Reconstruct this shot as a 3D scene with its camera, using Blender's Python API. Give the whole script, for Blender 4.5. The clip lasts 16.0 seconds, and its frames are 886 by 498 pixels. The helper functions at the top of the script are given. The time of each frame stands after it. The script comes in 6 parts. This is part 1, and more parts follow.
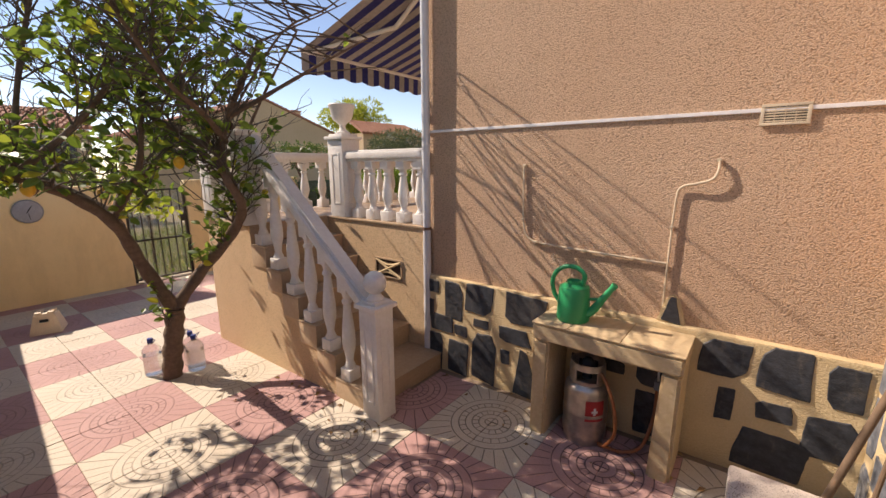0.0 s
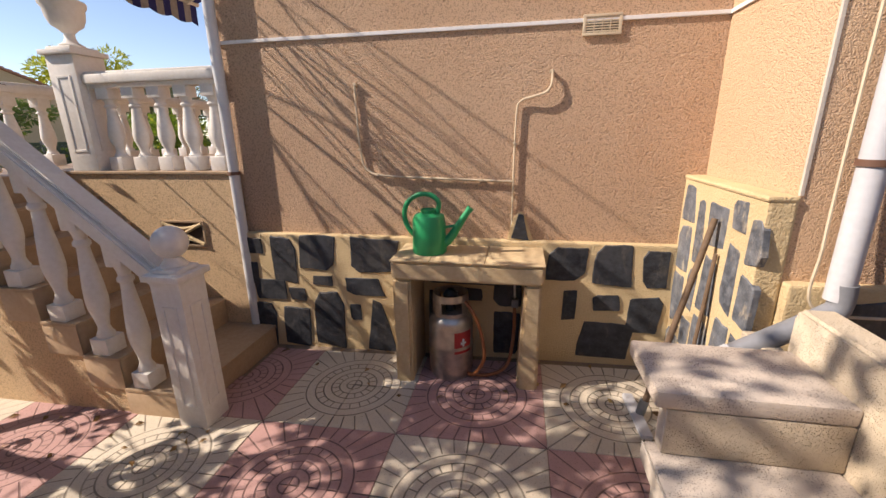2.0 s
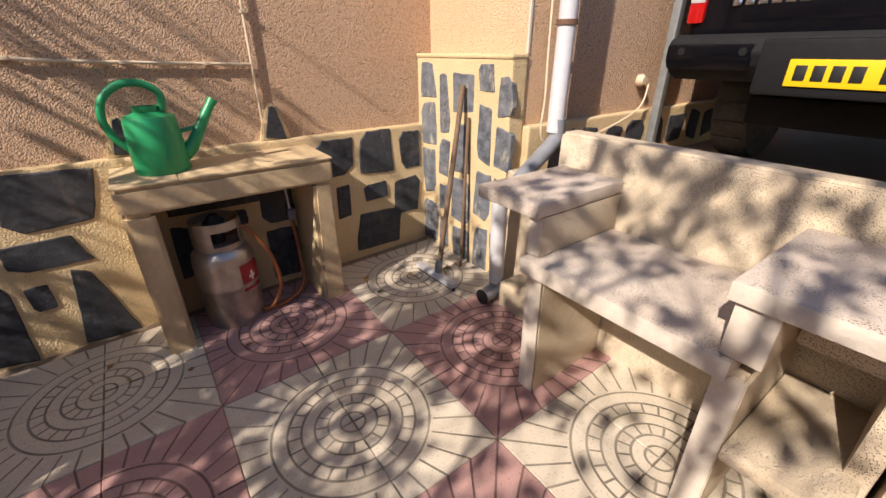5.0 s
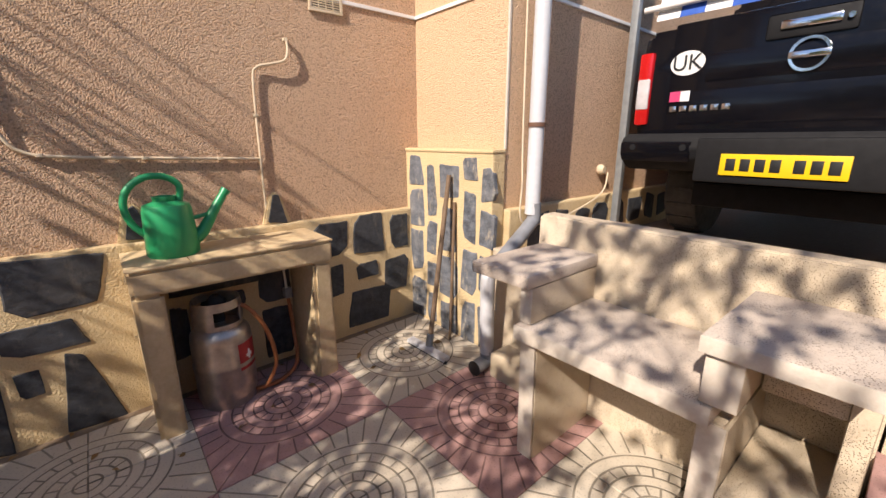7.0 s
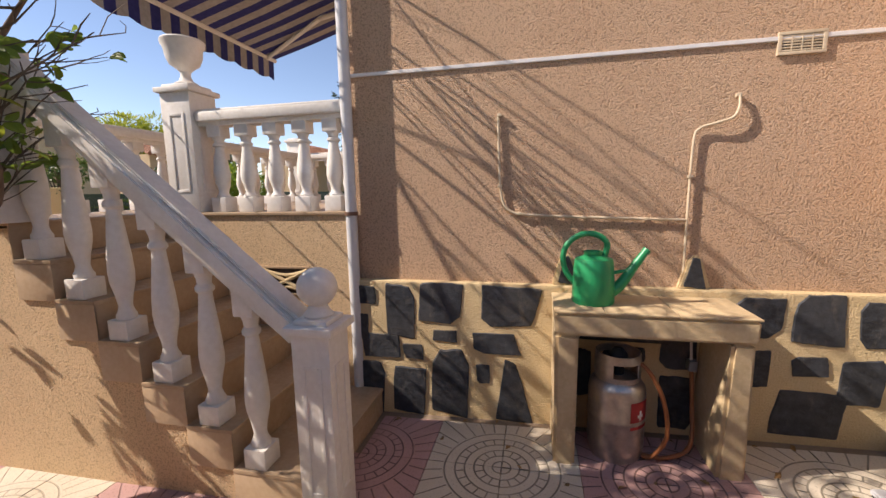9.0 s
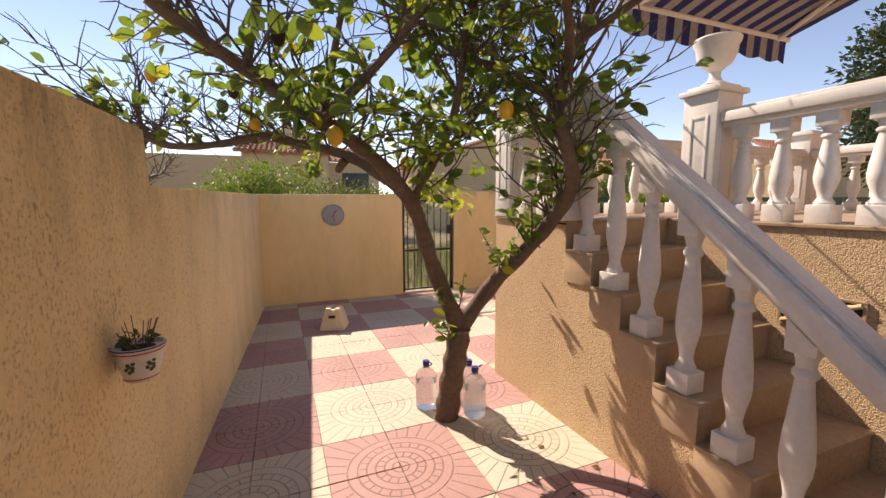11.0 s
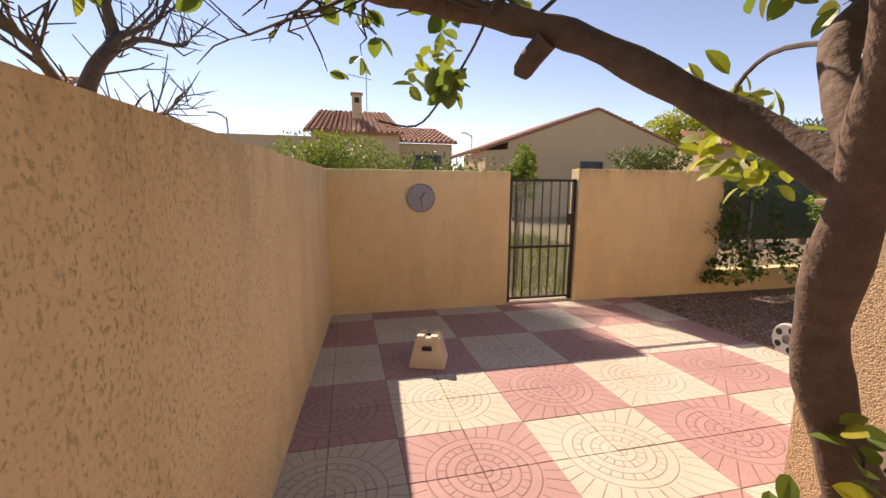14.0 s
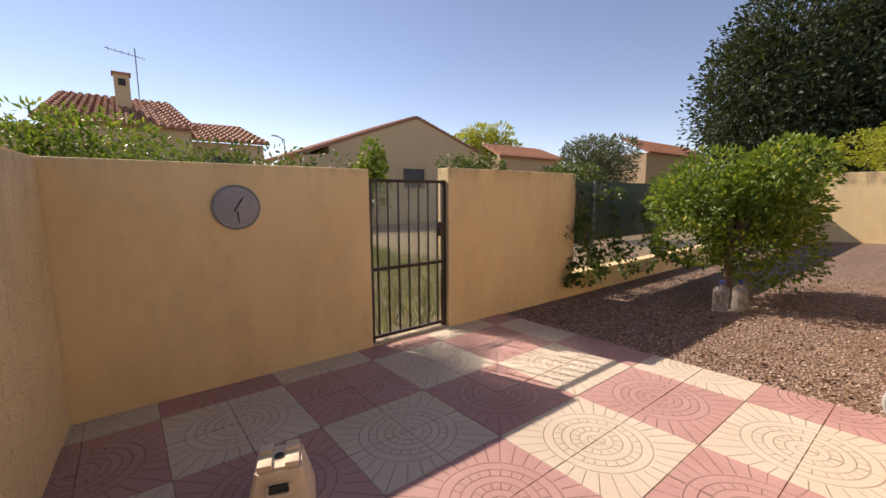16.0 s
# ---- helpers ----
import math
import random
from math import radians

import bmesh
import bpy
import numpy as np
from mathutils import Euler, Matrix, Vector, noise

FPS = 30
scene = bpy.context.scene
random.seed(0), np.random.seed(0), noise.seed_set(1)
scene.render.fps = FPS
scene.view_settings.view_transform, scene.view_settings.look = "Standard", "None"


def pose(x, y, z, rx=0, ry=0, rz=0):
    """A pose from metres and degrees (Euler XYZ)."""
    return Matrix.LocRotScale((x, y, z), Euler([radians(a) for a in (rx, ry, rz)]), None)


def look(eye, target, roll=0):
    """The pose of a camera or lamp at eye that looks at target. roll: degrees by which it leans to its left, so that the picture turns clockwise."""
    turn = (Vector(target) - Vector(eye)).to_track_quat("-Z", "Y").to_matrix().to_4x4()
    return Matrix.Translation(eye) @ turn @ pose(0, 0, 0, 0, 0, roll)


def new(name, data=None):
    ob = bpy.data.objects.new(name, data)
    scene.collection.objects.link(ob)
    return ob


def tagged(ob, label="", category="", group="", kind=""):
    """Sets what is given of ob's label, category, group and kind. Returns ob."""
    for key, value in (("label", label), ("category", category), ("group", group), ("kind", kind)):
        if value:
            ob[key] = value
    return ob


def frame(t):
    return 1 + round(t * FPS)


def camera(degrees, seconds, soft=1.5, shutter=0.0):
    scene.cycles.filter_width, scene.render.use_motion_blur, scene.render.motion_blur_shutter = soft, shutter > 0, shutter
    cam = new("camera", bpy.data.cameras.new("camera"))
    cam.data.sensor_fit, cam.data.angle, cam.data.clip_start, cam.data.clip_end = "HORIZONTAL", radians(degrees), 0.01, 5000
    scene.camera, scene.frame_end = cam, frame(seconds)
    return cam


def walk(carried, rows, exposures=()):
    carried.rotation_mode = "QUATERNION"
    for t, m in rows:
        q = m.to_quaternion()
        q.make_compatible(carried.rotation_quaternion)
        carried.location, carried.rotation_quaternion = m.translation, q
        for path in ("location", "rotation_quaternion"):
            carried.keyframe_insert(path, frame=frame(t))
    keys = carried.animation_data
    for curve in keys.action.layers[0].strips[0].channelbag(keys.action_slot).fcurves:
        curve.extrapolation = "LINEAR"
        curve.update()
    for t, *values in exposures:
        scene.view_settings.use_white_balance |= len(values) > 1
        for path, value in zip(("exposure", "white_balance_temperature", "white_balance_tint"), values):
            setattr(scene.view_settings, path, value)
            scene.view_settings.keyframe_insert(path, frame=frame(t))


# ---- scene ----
cam = camera(94.8, 16.0)
PATH = [
    (0, (0.085, -2.891, 1.864), (-1.113, -1.343, 1.455), -0.2),
    (0.5, (-0.055, -2.835, 1.781), (-1.072, -1.171, 1.339), -0.9),
    (1, (-0.155, -2.887, 1.709), (-0.964, -1.127, 1.211), -1.4),
    (1.5, (-0.181, -2.766, 1.649), (-0.791, -0.942, 1.101), -1.0),
    (2, (-0.285, -2.683, 1.545), (-0.644, -0.794, 0.994), -0.9),
    (2.5, (-0.454, -2.748, 1.518), (-0.561, -0.834, 0.947), -1.0),
    (2.9, (-0.494, -2.623, 1.482), (-0.413, -0.719, 0.873), -0.6),
    (3, (-0.517, -2.603, 1.478), (-0.363, -0.705, 0.865), -0.6),
    (3.5, (-0.67, -2.54, 1.408), (-0.154, -0.718, 0.766), -0.1),
    (4, (-0.856, -2.603, 1.375), (-0.069, -0.907, 0.665), -0.3),
    (4.5, (-0.887, -2.493, 1.319), (0.057, -0.942, 0.479), -0.4),
    (4.7, (-0.879, -2.444, 1.298), (0.116, -0.95, 0.415), -0.3),
    (6.8, (-1.042, -2.507, 1.319), (0.248, -1.101, 0.72), -0.0),
    (7, (-1.057, -2.509, 1.336), (0.183, -1.028, 0.819), -0.1),
    (7.5, (-1.088, -2.517, 1.359), (-0.075, -0.836, 0.973), -0.5),
    (7.8, (-1.086, -2.531, 1.391), (-0.291, -0.731, 1.035), -1.1),
    (8, (-1.116, -2.509, 1.381), (-0.472, -0.644, 1.054), -1.4),
    (8.4, (-1.097, -2.491, 1.381), (-0.816, -0.532, 1.096), -1.6),
    (8.5, (-1.117, -2.478, 1.386), (-0.938, -0.505, 1.107), -1.4),
    (8.8, (-1.106, -2.506, 1.407), (-1.287, -0.532, 1.141), -1.1),
    (9, (-1.146, -2.495, 1.418), (-1.582, -0.563, 1.136), -1.1),
    (9.5, (-1.17, -2.509, 1.428), (-2.209, -0.823, 1.147), -1.0),
    (10, (-1.238, -2.552, 1.427), (-2.688, -1.198, 1.174), -0.7),
    (10.2, (-1.286, -2.585, 1.433), (-2.852, -1.365, 1.187), -0.7),
    (12.3, (-2.214, -2.837, 1.433), (-4.163, -2.477, 1.165), 0.3),
    (12.5, (-2.314, -2.856, 1.433), (-4.258, -2.482, 1.148), 0.2),
    (13, (-2.69, -2.835, 1.416), (-4.624, -2.433, 1.101), 0.5),
    (13.5, (-3.097, -2.834, 1.391), (-5.024, -2.404, 1.067), 0.4),
    (14, (-3.476, -2.769, 1.336), (-5.401, -2.319, 1.034), 0.4),
    (14.5, (-3.86, -2.741, 1.291), (-5.766, -2.206, 1.011), 0.1),
    (15, (-4.244, -2.73, 1.283), (-6.087, -2.004, 1.008), -0.3),
    (15.5, (-4.573, -2.635, 1.287), (-6.292, -1.651, 1.01), -0.3),
    (16, (-4.897, -2.603, 1.284), (-6.457, -1.379, 1.023), -0.3),
]
LOOKS = [(0, 0.58, 7300, 20), (3.5, 0.60, 6850, 17), (8, 0.62, 6850, 17), (10, 0.66, 7250, 20), (12.5, 0.86, 8100, 23), (14.5, 0.56, 7700, 26), (16, 0.46, 7500, 24)]
walk(cam, [(r[0], look(*r[1:])) for r in PATH], LOOKS)

# ---- light ----
SUN_WAY = Vector((1.15, 0.34, -1.0)).normalized()
world = bpy.data.worlds.new("sky")
scene.world = world
world.use_nodes = True
wn = world.node_tree.nodes
sky = wn.new("ShaderNodeTexSky")
sky.sky_type = "NISHITA"
sky.sun_disc = False
sky.sun_elevation = math.asin(-SUN_WAY.z)
sky.sun_rotation = math.atan2(-SUN_WAY.x, -SUN_WAY.y)
sky.air_density = 0.75
sky.dust_density = 0.0
sky.ozone_density = 0.8
world.node_tree.links.new(sky.outputs[0], wn["Background"].inputs[0])
wn["Background"].inputs[1].default_value = 0.125
sun = new("sun", bpy.data.lights.new("sun", "SUN"))
sun.data.energy = 4.7
sun.data.angle = radians(0.53)
sun.data.color = (1.0, 0.93, 0.82)
sun.matrix_world = look((0, 0, 12), Vector((0, 0, 12)) + SUN_WAY)


# ---- materials ----
def node_mat(name, rough=0.8, metal=0.0):
    m = bpy.data.materials.new(name)
    m.use_nodes = True
    nt = m.node_tree
    b = nt.nodes["Principled BSDF"]
    b.inputs["Roughness"].default_value = rough
    b.inputs["Metallic"].default_value = metal
    return m, nt, b


def link(nt, a, b):
    nt.links.new(a, b)


def mixed(nt, fac, a, b, mode="MIX"):
    n = nt.nodes.new("ShaderNodeMix")
    n.data_type = "RGBA"
    n.blend_type = mode
    for sock, v in ((n.inputs[0], fac), (n.inputs[6], a), (n.inputs[7], b)):
        if isinstance(v, (int, float)):
            sock.default_value = v
        elif isinstance(v, tuple):
            sock.default_value = (*v[:3], 1)
        else:
            link(nt, v, sock)
    return n.outputs[2]


def noise_tex(nt, scale, detail=4.0, rough=0.55, coord="Object", stretch=None):
    tc = nt.nodes.new("ShaderNodeTexCoord")
    n = nt.nodes.new("ShaderNodeTexNoise")
    n.inputs["Scale"].default_value = scale
    n.inputs["Detail"].default_value = detail
    n.inputs["Roughness"].default_value = rough
    src = nt.nodes.new("ShaderNodeNewGeometry").outputs["Position"] if coord == "World" else tc.outputs[coord]
    if stretch:
        mp = nt.nodes.new("ShaderNodeMapping")
        mp.inputs["Scale"].default_value = stretch
        link(nt, src, mp.inputs[0])
        src = mp.outputs[0]
    link(nt, src, n.inputs[0])
    return n.outputs[0]


def ramp(nt, src, lo, hi, a=0.0, b=1.0):
    n = nt.nodes.new("ShaderNodeMapRange")
    n.inputs[1].default_value, n.inputs[2].default_value = lo, hi
    n.inputs[3].default_value, n.inputs[4].default_value = a, b
    link(nt, src, n.inputs[0])
    return n.outputs[0]


def bumped(nt, b, src, strength, dist):
    n = nt.nodes.new("ShaderNodeBump")
    n.inputs["Strength"].default_value = strength
    n.inputs["Distance"].default_value = dist
    link(nt, src, n.inputs["Height"])
    link(nt, n.outputs[0], b.inputs["Normal"])


def math_node(nt, op, a, b=None):
    n = nt.nodes.new("ShaderNodeMath")
    n.operation = op
    for k, v in enumerate((a, b)):
        if v is None:
            continue
        if isinstance(v, (int, float)):
            n.inputs[k].default_value = v
        else:
            link(nt, v, n.inputs[k])
    return n.outputs[0]


def surface(name, base, dark, rough=0.85, metal=0.0, big=1.2, fine=60.0, relief=0.3, depth=0.004, stretch=None, spread=0.5):
    """A surface with broad stains and fine grain in colour and relief."""
    m, nt, b = node_mat(name, rough, metal)
    broad = ramp(nt, noise_tex(nt, big, 5, 0.6, "World", stretch), 0.35, 0.7)
    grain = noise_tex(nt, fine, 3, 0.6, "World")
    c1 = mixed(nt, math_node(nt, "MULTIPLY", broad, spread), base, dark)
    c2 = mixed(nt, ramp(nt, grain, 0.35, 0.65, 0.0, 0.35), c1, dark)
    link(nt, c2, b.inputs["Base Color"])
    link(nt, ramp(nt, grain, 0.3, 0.7, max(rough - 0.1, 0.02), min(rough + 0.1, 1.0)), b.inputs["Roughness"])
    if relief:
        bumped(nt, b, grain, relief, depth)
    return m


def plain(name, base, rough=0.5, metal=0.0, coat=0.0, var=0.12, scale=18.0):
    m, nt, b = node_mat(name, rough, metal)
    n = noise_tex(nt, scale, 3, 0.55)
    dark = tuple(v * (1 - var * 2) for v in base)
    link(nt, mixed(nt, ramp(nt, n, 0.3, 0.75), base, dark), b.inputs["Base Color"])
    link(nt, ramp(nt, n, 0.3, 0.7, max(rough - 0.06, 0.02), min(rough + 0.08, 1)), b.inputs["Roughness"])
    if coat:
        b.inputs["Coat Weight"].default_value = coat
        b.inputs["Coat Roughness"].default_value = 0.06
    return m


def stucco_mat(name, base, dark, grain, depth, streaks=0.35, pits=0.3, fleck=0.24):
    """Sprayed render: gritty relief, pits whose shade is put into the colour, faint rain streaks."""
    m, nt, b = node_mat(name, 0.92)
    geo = nt.nodes.new("ShaderNodeNewGeometry").outputs["Position"]
    v = nt.nodes.new("ShaderNodeTexVoronoi")
    v.feature = "F1"
    v.inputs["Scale"].default_value = grain
    link(nt, geo, v.inputs["Vector"])
    warp = noise_tex(nt, grain * 0.45, 4, 0.75, "World")
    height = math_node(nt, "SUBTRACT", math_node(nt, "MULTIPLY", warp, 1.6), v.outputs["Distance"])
    broad = ramp(nt, noise_tex(nt, 0.8, 5, 0.6, "World"), 0.4, 0.72)
    rain = ramp(nt, noise_tex(nt, 1.0, 5, 0.65, "World", (4.0, 4.0, 0.6)), 0.5, 0.78)
    c = mixed(nt, math_node(nt, "MULTIPLY", broad, 0.55), base, dark)
    c = mixed(nt, math_node(nt, "MULTIPLY", rain, streaks), c, tuple(x * 0.62 for x in dark))
    # low spots of the relief get their shade as a darker colour
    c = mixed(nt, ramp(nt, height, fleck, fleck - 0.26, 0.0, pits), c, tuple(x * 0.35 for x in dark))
    link(nt, c, b.inputs["Base Color"])
    bumped(nt, b, height, 1.0, depth)
    return m


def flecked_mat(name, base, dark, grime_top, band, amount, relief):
    """Weathered float render: coarse grit, brown flecks drawn out downwards with the pits' shade in their colour, rain
    grime below the wall's top.
    """
    m, nt, b = node_mat(name, 0.93)
    geo = nt.nodes.new("ShaderNodeNewGeometry").outputs["Position"]
    sp = nt.nodes.new("ShaderNodeSeparateXYZ")
    link(nt, geo, sp.inputs[0])
    grit = noise_tex(nt, 60, 5, 0.7, "World")
    fleck = noise_tex(nt, 85, 5, 0.66, "World", (1.0, 1.0, 0.7))
    clump = ramp(nt, noise_tex(nt, 6.0, 4, 0.65, "World"), 0.30, 0.62, 0.35, 1.0)
    broad = ramp(nt, noise_tex(nt, 1.1, 5, 0.6, "World"), 0.38, 0.70)
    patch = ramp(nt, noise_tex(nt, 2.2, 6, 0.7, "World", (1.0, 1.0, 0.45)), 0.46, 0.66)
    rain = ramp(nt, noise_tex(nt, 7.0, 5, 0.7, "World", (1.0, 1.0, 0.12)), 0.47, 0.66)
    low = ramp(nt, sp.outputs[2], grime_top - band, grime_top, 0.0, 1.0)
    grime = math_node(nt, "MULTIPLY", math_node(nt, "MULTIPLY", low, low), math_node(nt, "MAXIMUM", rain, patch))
    c = mixed(nt, math_node(nt, "MULTIPLY", broad, 0.6), base, dark)
    # brown pit stains, darkened further to paint the shade inside the pits
    c = mixed(nt, math_node(nt, "MULTIPLY", ramp(nt, fleck, 0.55, 0.62), math_node(nt, "MULTIPLY", clump, amount)), c, tuple(v * 0.40 for v in dark))
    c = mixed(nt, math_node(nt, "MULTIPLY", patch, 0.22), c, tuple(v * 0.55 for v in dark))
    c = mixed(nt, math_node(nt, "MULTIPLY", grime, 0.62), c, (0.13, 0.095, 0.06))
    link(nt, c, b.inputs["Base Color"])
    bumped(nt, b, math_node(nt, "SUBTRACT", grit, ramp(nt, fleck, 0.50, 0.64)), 0.5, relief)
    return m


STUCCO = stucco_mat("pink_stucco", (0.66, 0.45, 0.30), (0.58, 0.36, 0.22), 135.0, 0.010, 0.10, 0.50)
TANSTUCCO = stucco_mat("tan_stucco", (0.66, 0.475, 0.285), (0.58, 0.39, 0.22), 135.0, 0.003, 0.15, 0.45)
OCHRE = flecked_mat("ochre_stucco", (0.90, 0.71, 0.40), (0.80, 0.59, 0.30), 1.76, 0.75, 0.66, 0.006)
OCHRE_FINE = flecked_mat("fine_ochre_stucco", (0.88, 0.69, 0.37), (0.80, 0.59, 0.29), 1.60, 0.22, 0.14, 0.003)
SALMON = stucco_mat("smooth_salmon_stucco", (0.68, 0.46, 0.29), (0.60, 0.38, 0.225), 150.0, 0.004, 0.06, 0.35)
SIDE_TILE = surface("tan_side_tile", (0.52, 0.38, 0.25), (0.40, 0.28, 0.17), 0.6, big=3.0, fine=40, relief=0.1)
PALE_EDGE = surface("pale_cast_edge", (0.64, 0.58, 0.50), (0.48, 0.41, 0.33), 0.8, big=7.0, fine=60, relief=0.4)
MORTAR = surface("cream_mortar", (0.70, 0.55, 0.32), (0.50, 0.36, 0.19), 0.9, big=3.0, fine=90, relief=0.8, depth=0.012)
WHITE = surface("white_paint", (0.78, 0.75, 0.71), (0.60, 0.56, 0.50), 0.6, big=4.0, fine=35, relief=0.2, depth=0.003, spread=0.4)
TRIMW = surface("white_trim", (0.80, 0.78, 0.76), (0.62, 0.60, 0.58), 0.6, big=4.0, fine=35, relief=0.1)
STEP_TILE = surface("brown_step_tile", (0.43, 0.31, 0.20), (0.30, 0.20, 0.12), 0.5, big=3.0, fine=40, relief=0.1)
TABLE = surface("cream_table_paint", (0.62, 0.48, 0.29), (0.42, 0.30, 0.16), 0.85, big=4.0, fine=40, relief=0.4, depth=0.005)
PIPE = surface("grey_plastic_pipe", (0.60, 0.61, 0.63), (0.45, 0.45, 0.47), 0.45, big=3.0, fine=30, relief=0.05)
GREYPVC = plain("dark_grey_pipe", (0.24, 0.25, 0.27), 0.45)
RUST = plain("rusty_band", (0.16, 0.08, 0.05), 0.7)
GREEN = plain("green_plastic", (0.010, 0.28, 0.105), 0.38, var=0.06, scale=6)
STEEL = plain("brushed_steel", (0.60, 0.54, 0.48), 0.36, 0.85, var=0.2)
BLACKRUB = plain("black_rubber", (0.02, 0.02, 0.022), 0.7)
# tyre colour raised to stand in for light bounced under the truck
TYRE = plain("bounce_lit_tyre_rubber", (0.05, 0.048, 0.046), 0.8, var=0.2)
ORANGE = plain("orange_gas_hose", (0.35, 0.12, 0.04), 0.5)
REDLAB = plain("red_label", (0.42, 0.03, 0.03), 0.5)
PAPER = plain("white_label", (0.75, 0.74, 0.72), 0.6)
CABLE = plain("cream_cable", (0.66, 0.54, 0.38), 0.6)
IRON = plain("dark_brown_iron", (0.035, 0.026, 0.022), 0.55, var=0.2)
BARK = surface("lemon_bark", (0.17, 0.115, 0.08), (0.085, 0.055, 0.038), 0.9, big=6.0, fine=34, relief=0.8, depth=0.01, stretch=(1, 1, 3.5))
TWIG = plain("grey_twig", (0.11, 0.085, 0.065), 0.85)
CAR = plain("black_car_paint", (0.004, 0.004, 0.006), 0.16, 0.0, 0.12, 0.05)
CARPLAS = plain("black_plastic", (0.010, 0.010, 0.011), 0.65)
TAILRED = plain("red_lamp_glass", (0.45, 0.008, 0.008), 0.15, coat=0.8, var=0.05)
TAILCLR = plain("clear_lamp_glass", (0.55, 0.52, 0.52), 0.2, coat=0.8)
CHROME = plain("chrome", (0.75, 0.75, 0.77), 0.12, 1.0, var=0.05)
for dull in (CAR, CARPLAS):
    dull.node_tree.nodes["Principled BSDF"].inputs["Specular IOR Level"].default_value = 0.22
YELLOW = plain("yellow_plate", (0.80, 0.50, 0.01), 0.4, var=0.04)
# print colour, also used to paint the shade of small openings
INK_SHADE = plain("black_ink_and_shade", (0.012, 0.012, 0.012), 0.5)
GALV = plain("galvanised_metal", (0.30, 0.32, 0.33), 0.5, 0.5)
WOODH = surface("worn_wood", (0.20, 0.13, 0.08), (0.10, 0.065, 0.04), 0.8, big=8, fine=50, relief=0.2)
ROOF = surface("clay_roof_tile", (0.42, 0.20, 0.12), (0.25, 0.11, 0.07), 0.85, big=1.5, fine=14, relief=0.3)
HOUSE = surface("cream_house_render", (0.62, 0.47, 0.29), (0.52, 0.38, 0.22), 0.9, big=0.5, fine=9, relief=0.1)
LEMON = plain("lemon_skin", (0.75, 0.42, 0.03), 0.45, var=0.1, scale=40)
LIME = plain("green_lemon_skin", (0.16, 0.25, 0.03), 0.45, var=0.1, scale=40)
DEADFRUIT = plain("shrivelled_fruit", (0.05, 0.028, 0.018), 0.85)
BLUECAP = plain("blue_cap", (0.02, 0.04, 0.22), 0.4)
BLUEFAB = plain("navy_canvas", (0.022, 0.026, 0.16), 0.9)
GREYFAB = plain("grey_canvas", (0.36, 0.34, 0.33), 0.9)


def slate_mat(name, low, high, worn, smear):
    """Split slate: layered relief, pale bruises, mortar smeared over the edges."""
    m, nt, b = node_mat(name, 0.62)
    n1 = noise_tex(nt, 16, 6, 0.7, "World", (1.0, 1.0, 1.3))
    n2 = noise_tex(nt, 3.0, 4, 0.6, "World")
    n3 = noise_tex(nt, 9.0, 5, 0.7, "World", (1.6, 1.6, 0.7))
    oi = nt.nodes.new("ShaderNodeObjectInfo").outputs["Random"]
    c = mixed(nt, ramp(nt, n1, 0.40, 0.72), low, high)
    c = mixed(nt, math_node(nt, "MULTIPLY", ramp(nt, n2, 0.5, 0.75), 0.5), c, worn)
    c = mixed(nt, math_node(nt, "MULTIPLY", oi, 0.35), c, high)
    c = mixed(nt, math_node(nt, "MULTIPLY", ramp(nt, n3, 0.55, 0.70), smear), c, (0.52, 0.44, 0.32))
    link(nt, c, b.inputs["Base Color"])
    bumped(nt, b, n1, 0.6, 0.012)
    return m


SLATE = slate_mat("dark_slate", (0.011, 0.013, 0.018), (0.055, 0.062, 0.075), (0.11, 0.105, 0.10), 0.10)
PALE_SLATE = slate_mat("mortar_smeared_slate", (0.05, 0.058, 0.072), (0.20, 0.215, 0.24), (0.30, 0.29, 0.27), 0.75)


def speckled(name, base, dark, spot, density, size, relief=0.5):
    """Cast stone with dark chips or pits."""
    m, nt, b = node_mat(name, 0.85)
    geo = nt.nodes.new("ShaderNodeNewGeometry").outputs["Position"]
    v = nt.nodes.new("ShaderNodeTexVoronoi")
    v.inputs["Scale"].default_value = size
    link(nt, geo, v.inputs["Vector"])
    clump = ramp(nt, noise_tex(nt, 11, 5, 0.7, "World"), 0.36, 0.60)
    chip = math_node(nt, "MULTIPLY", ramp(nt, v.outputs["Distance"], density, density * 0.5), clump)
    broad = ramp(nt, noise_tex(nt, 2.4, 5, 0.65, "World"), 0.35, 0.7)
    grain = noise_tex(nt, 110, 3, 0.6, "World")
    c = mixed(nt, math_node(nt, "MULTIPLY", broad, 0.75), base, dark)
    c = mixed(nt, ramp(nt, grain, 0.4, 0.7, 0.0, 0.3), c, dark)
    c = mixed(nt, math_node(nt, "MULTIPLY", chip, 0.85), c, spot)
    link(nt, c, b.inputs["Base Color"])
    bumped(nt, b, math_node(nt, "SUBTRACT", math_node(nt, "MULTIPLY", grain, 0.4), chip), relief, 0.006)
    return m


CONCRETE = speckled("pitted_concrete", (0.60, 0.51, 0.39), (0.49, 0.39, 0.26), (0.20, 0.14, 0.08), 0.32, 210, 1.0)
SLAB = speckled("pale_terrazzo_slab", (0.61, 0.53, 0.45), (0.46, 0.38, 0.31), (0.12, 0.09, 0.07), 0.40, 180, 0.6)


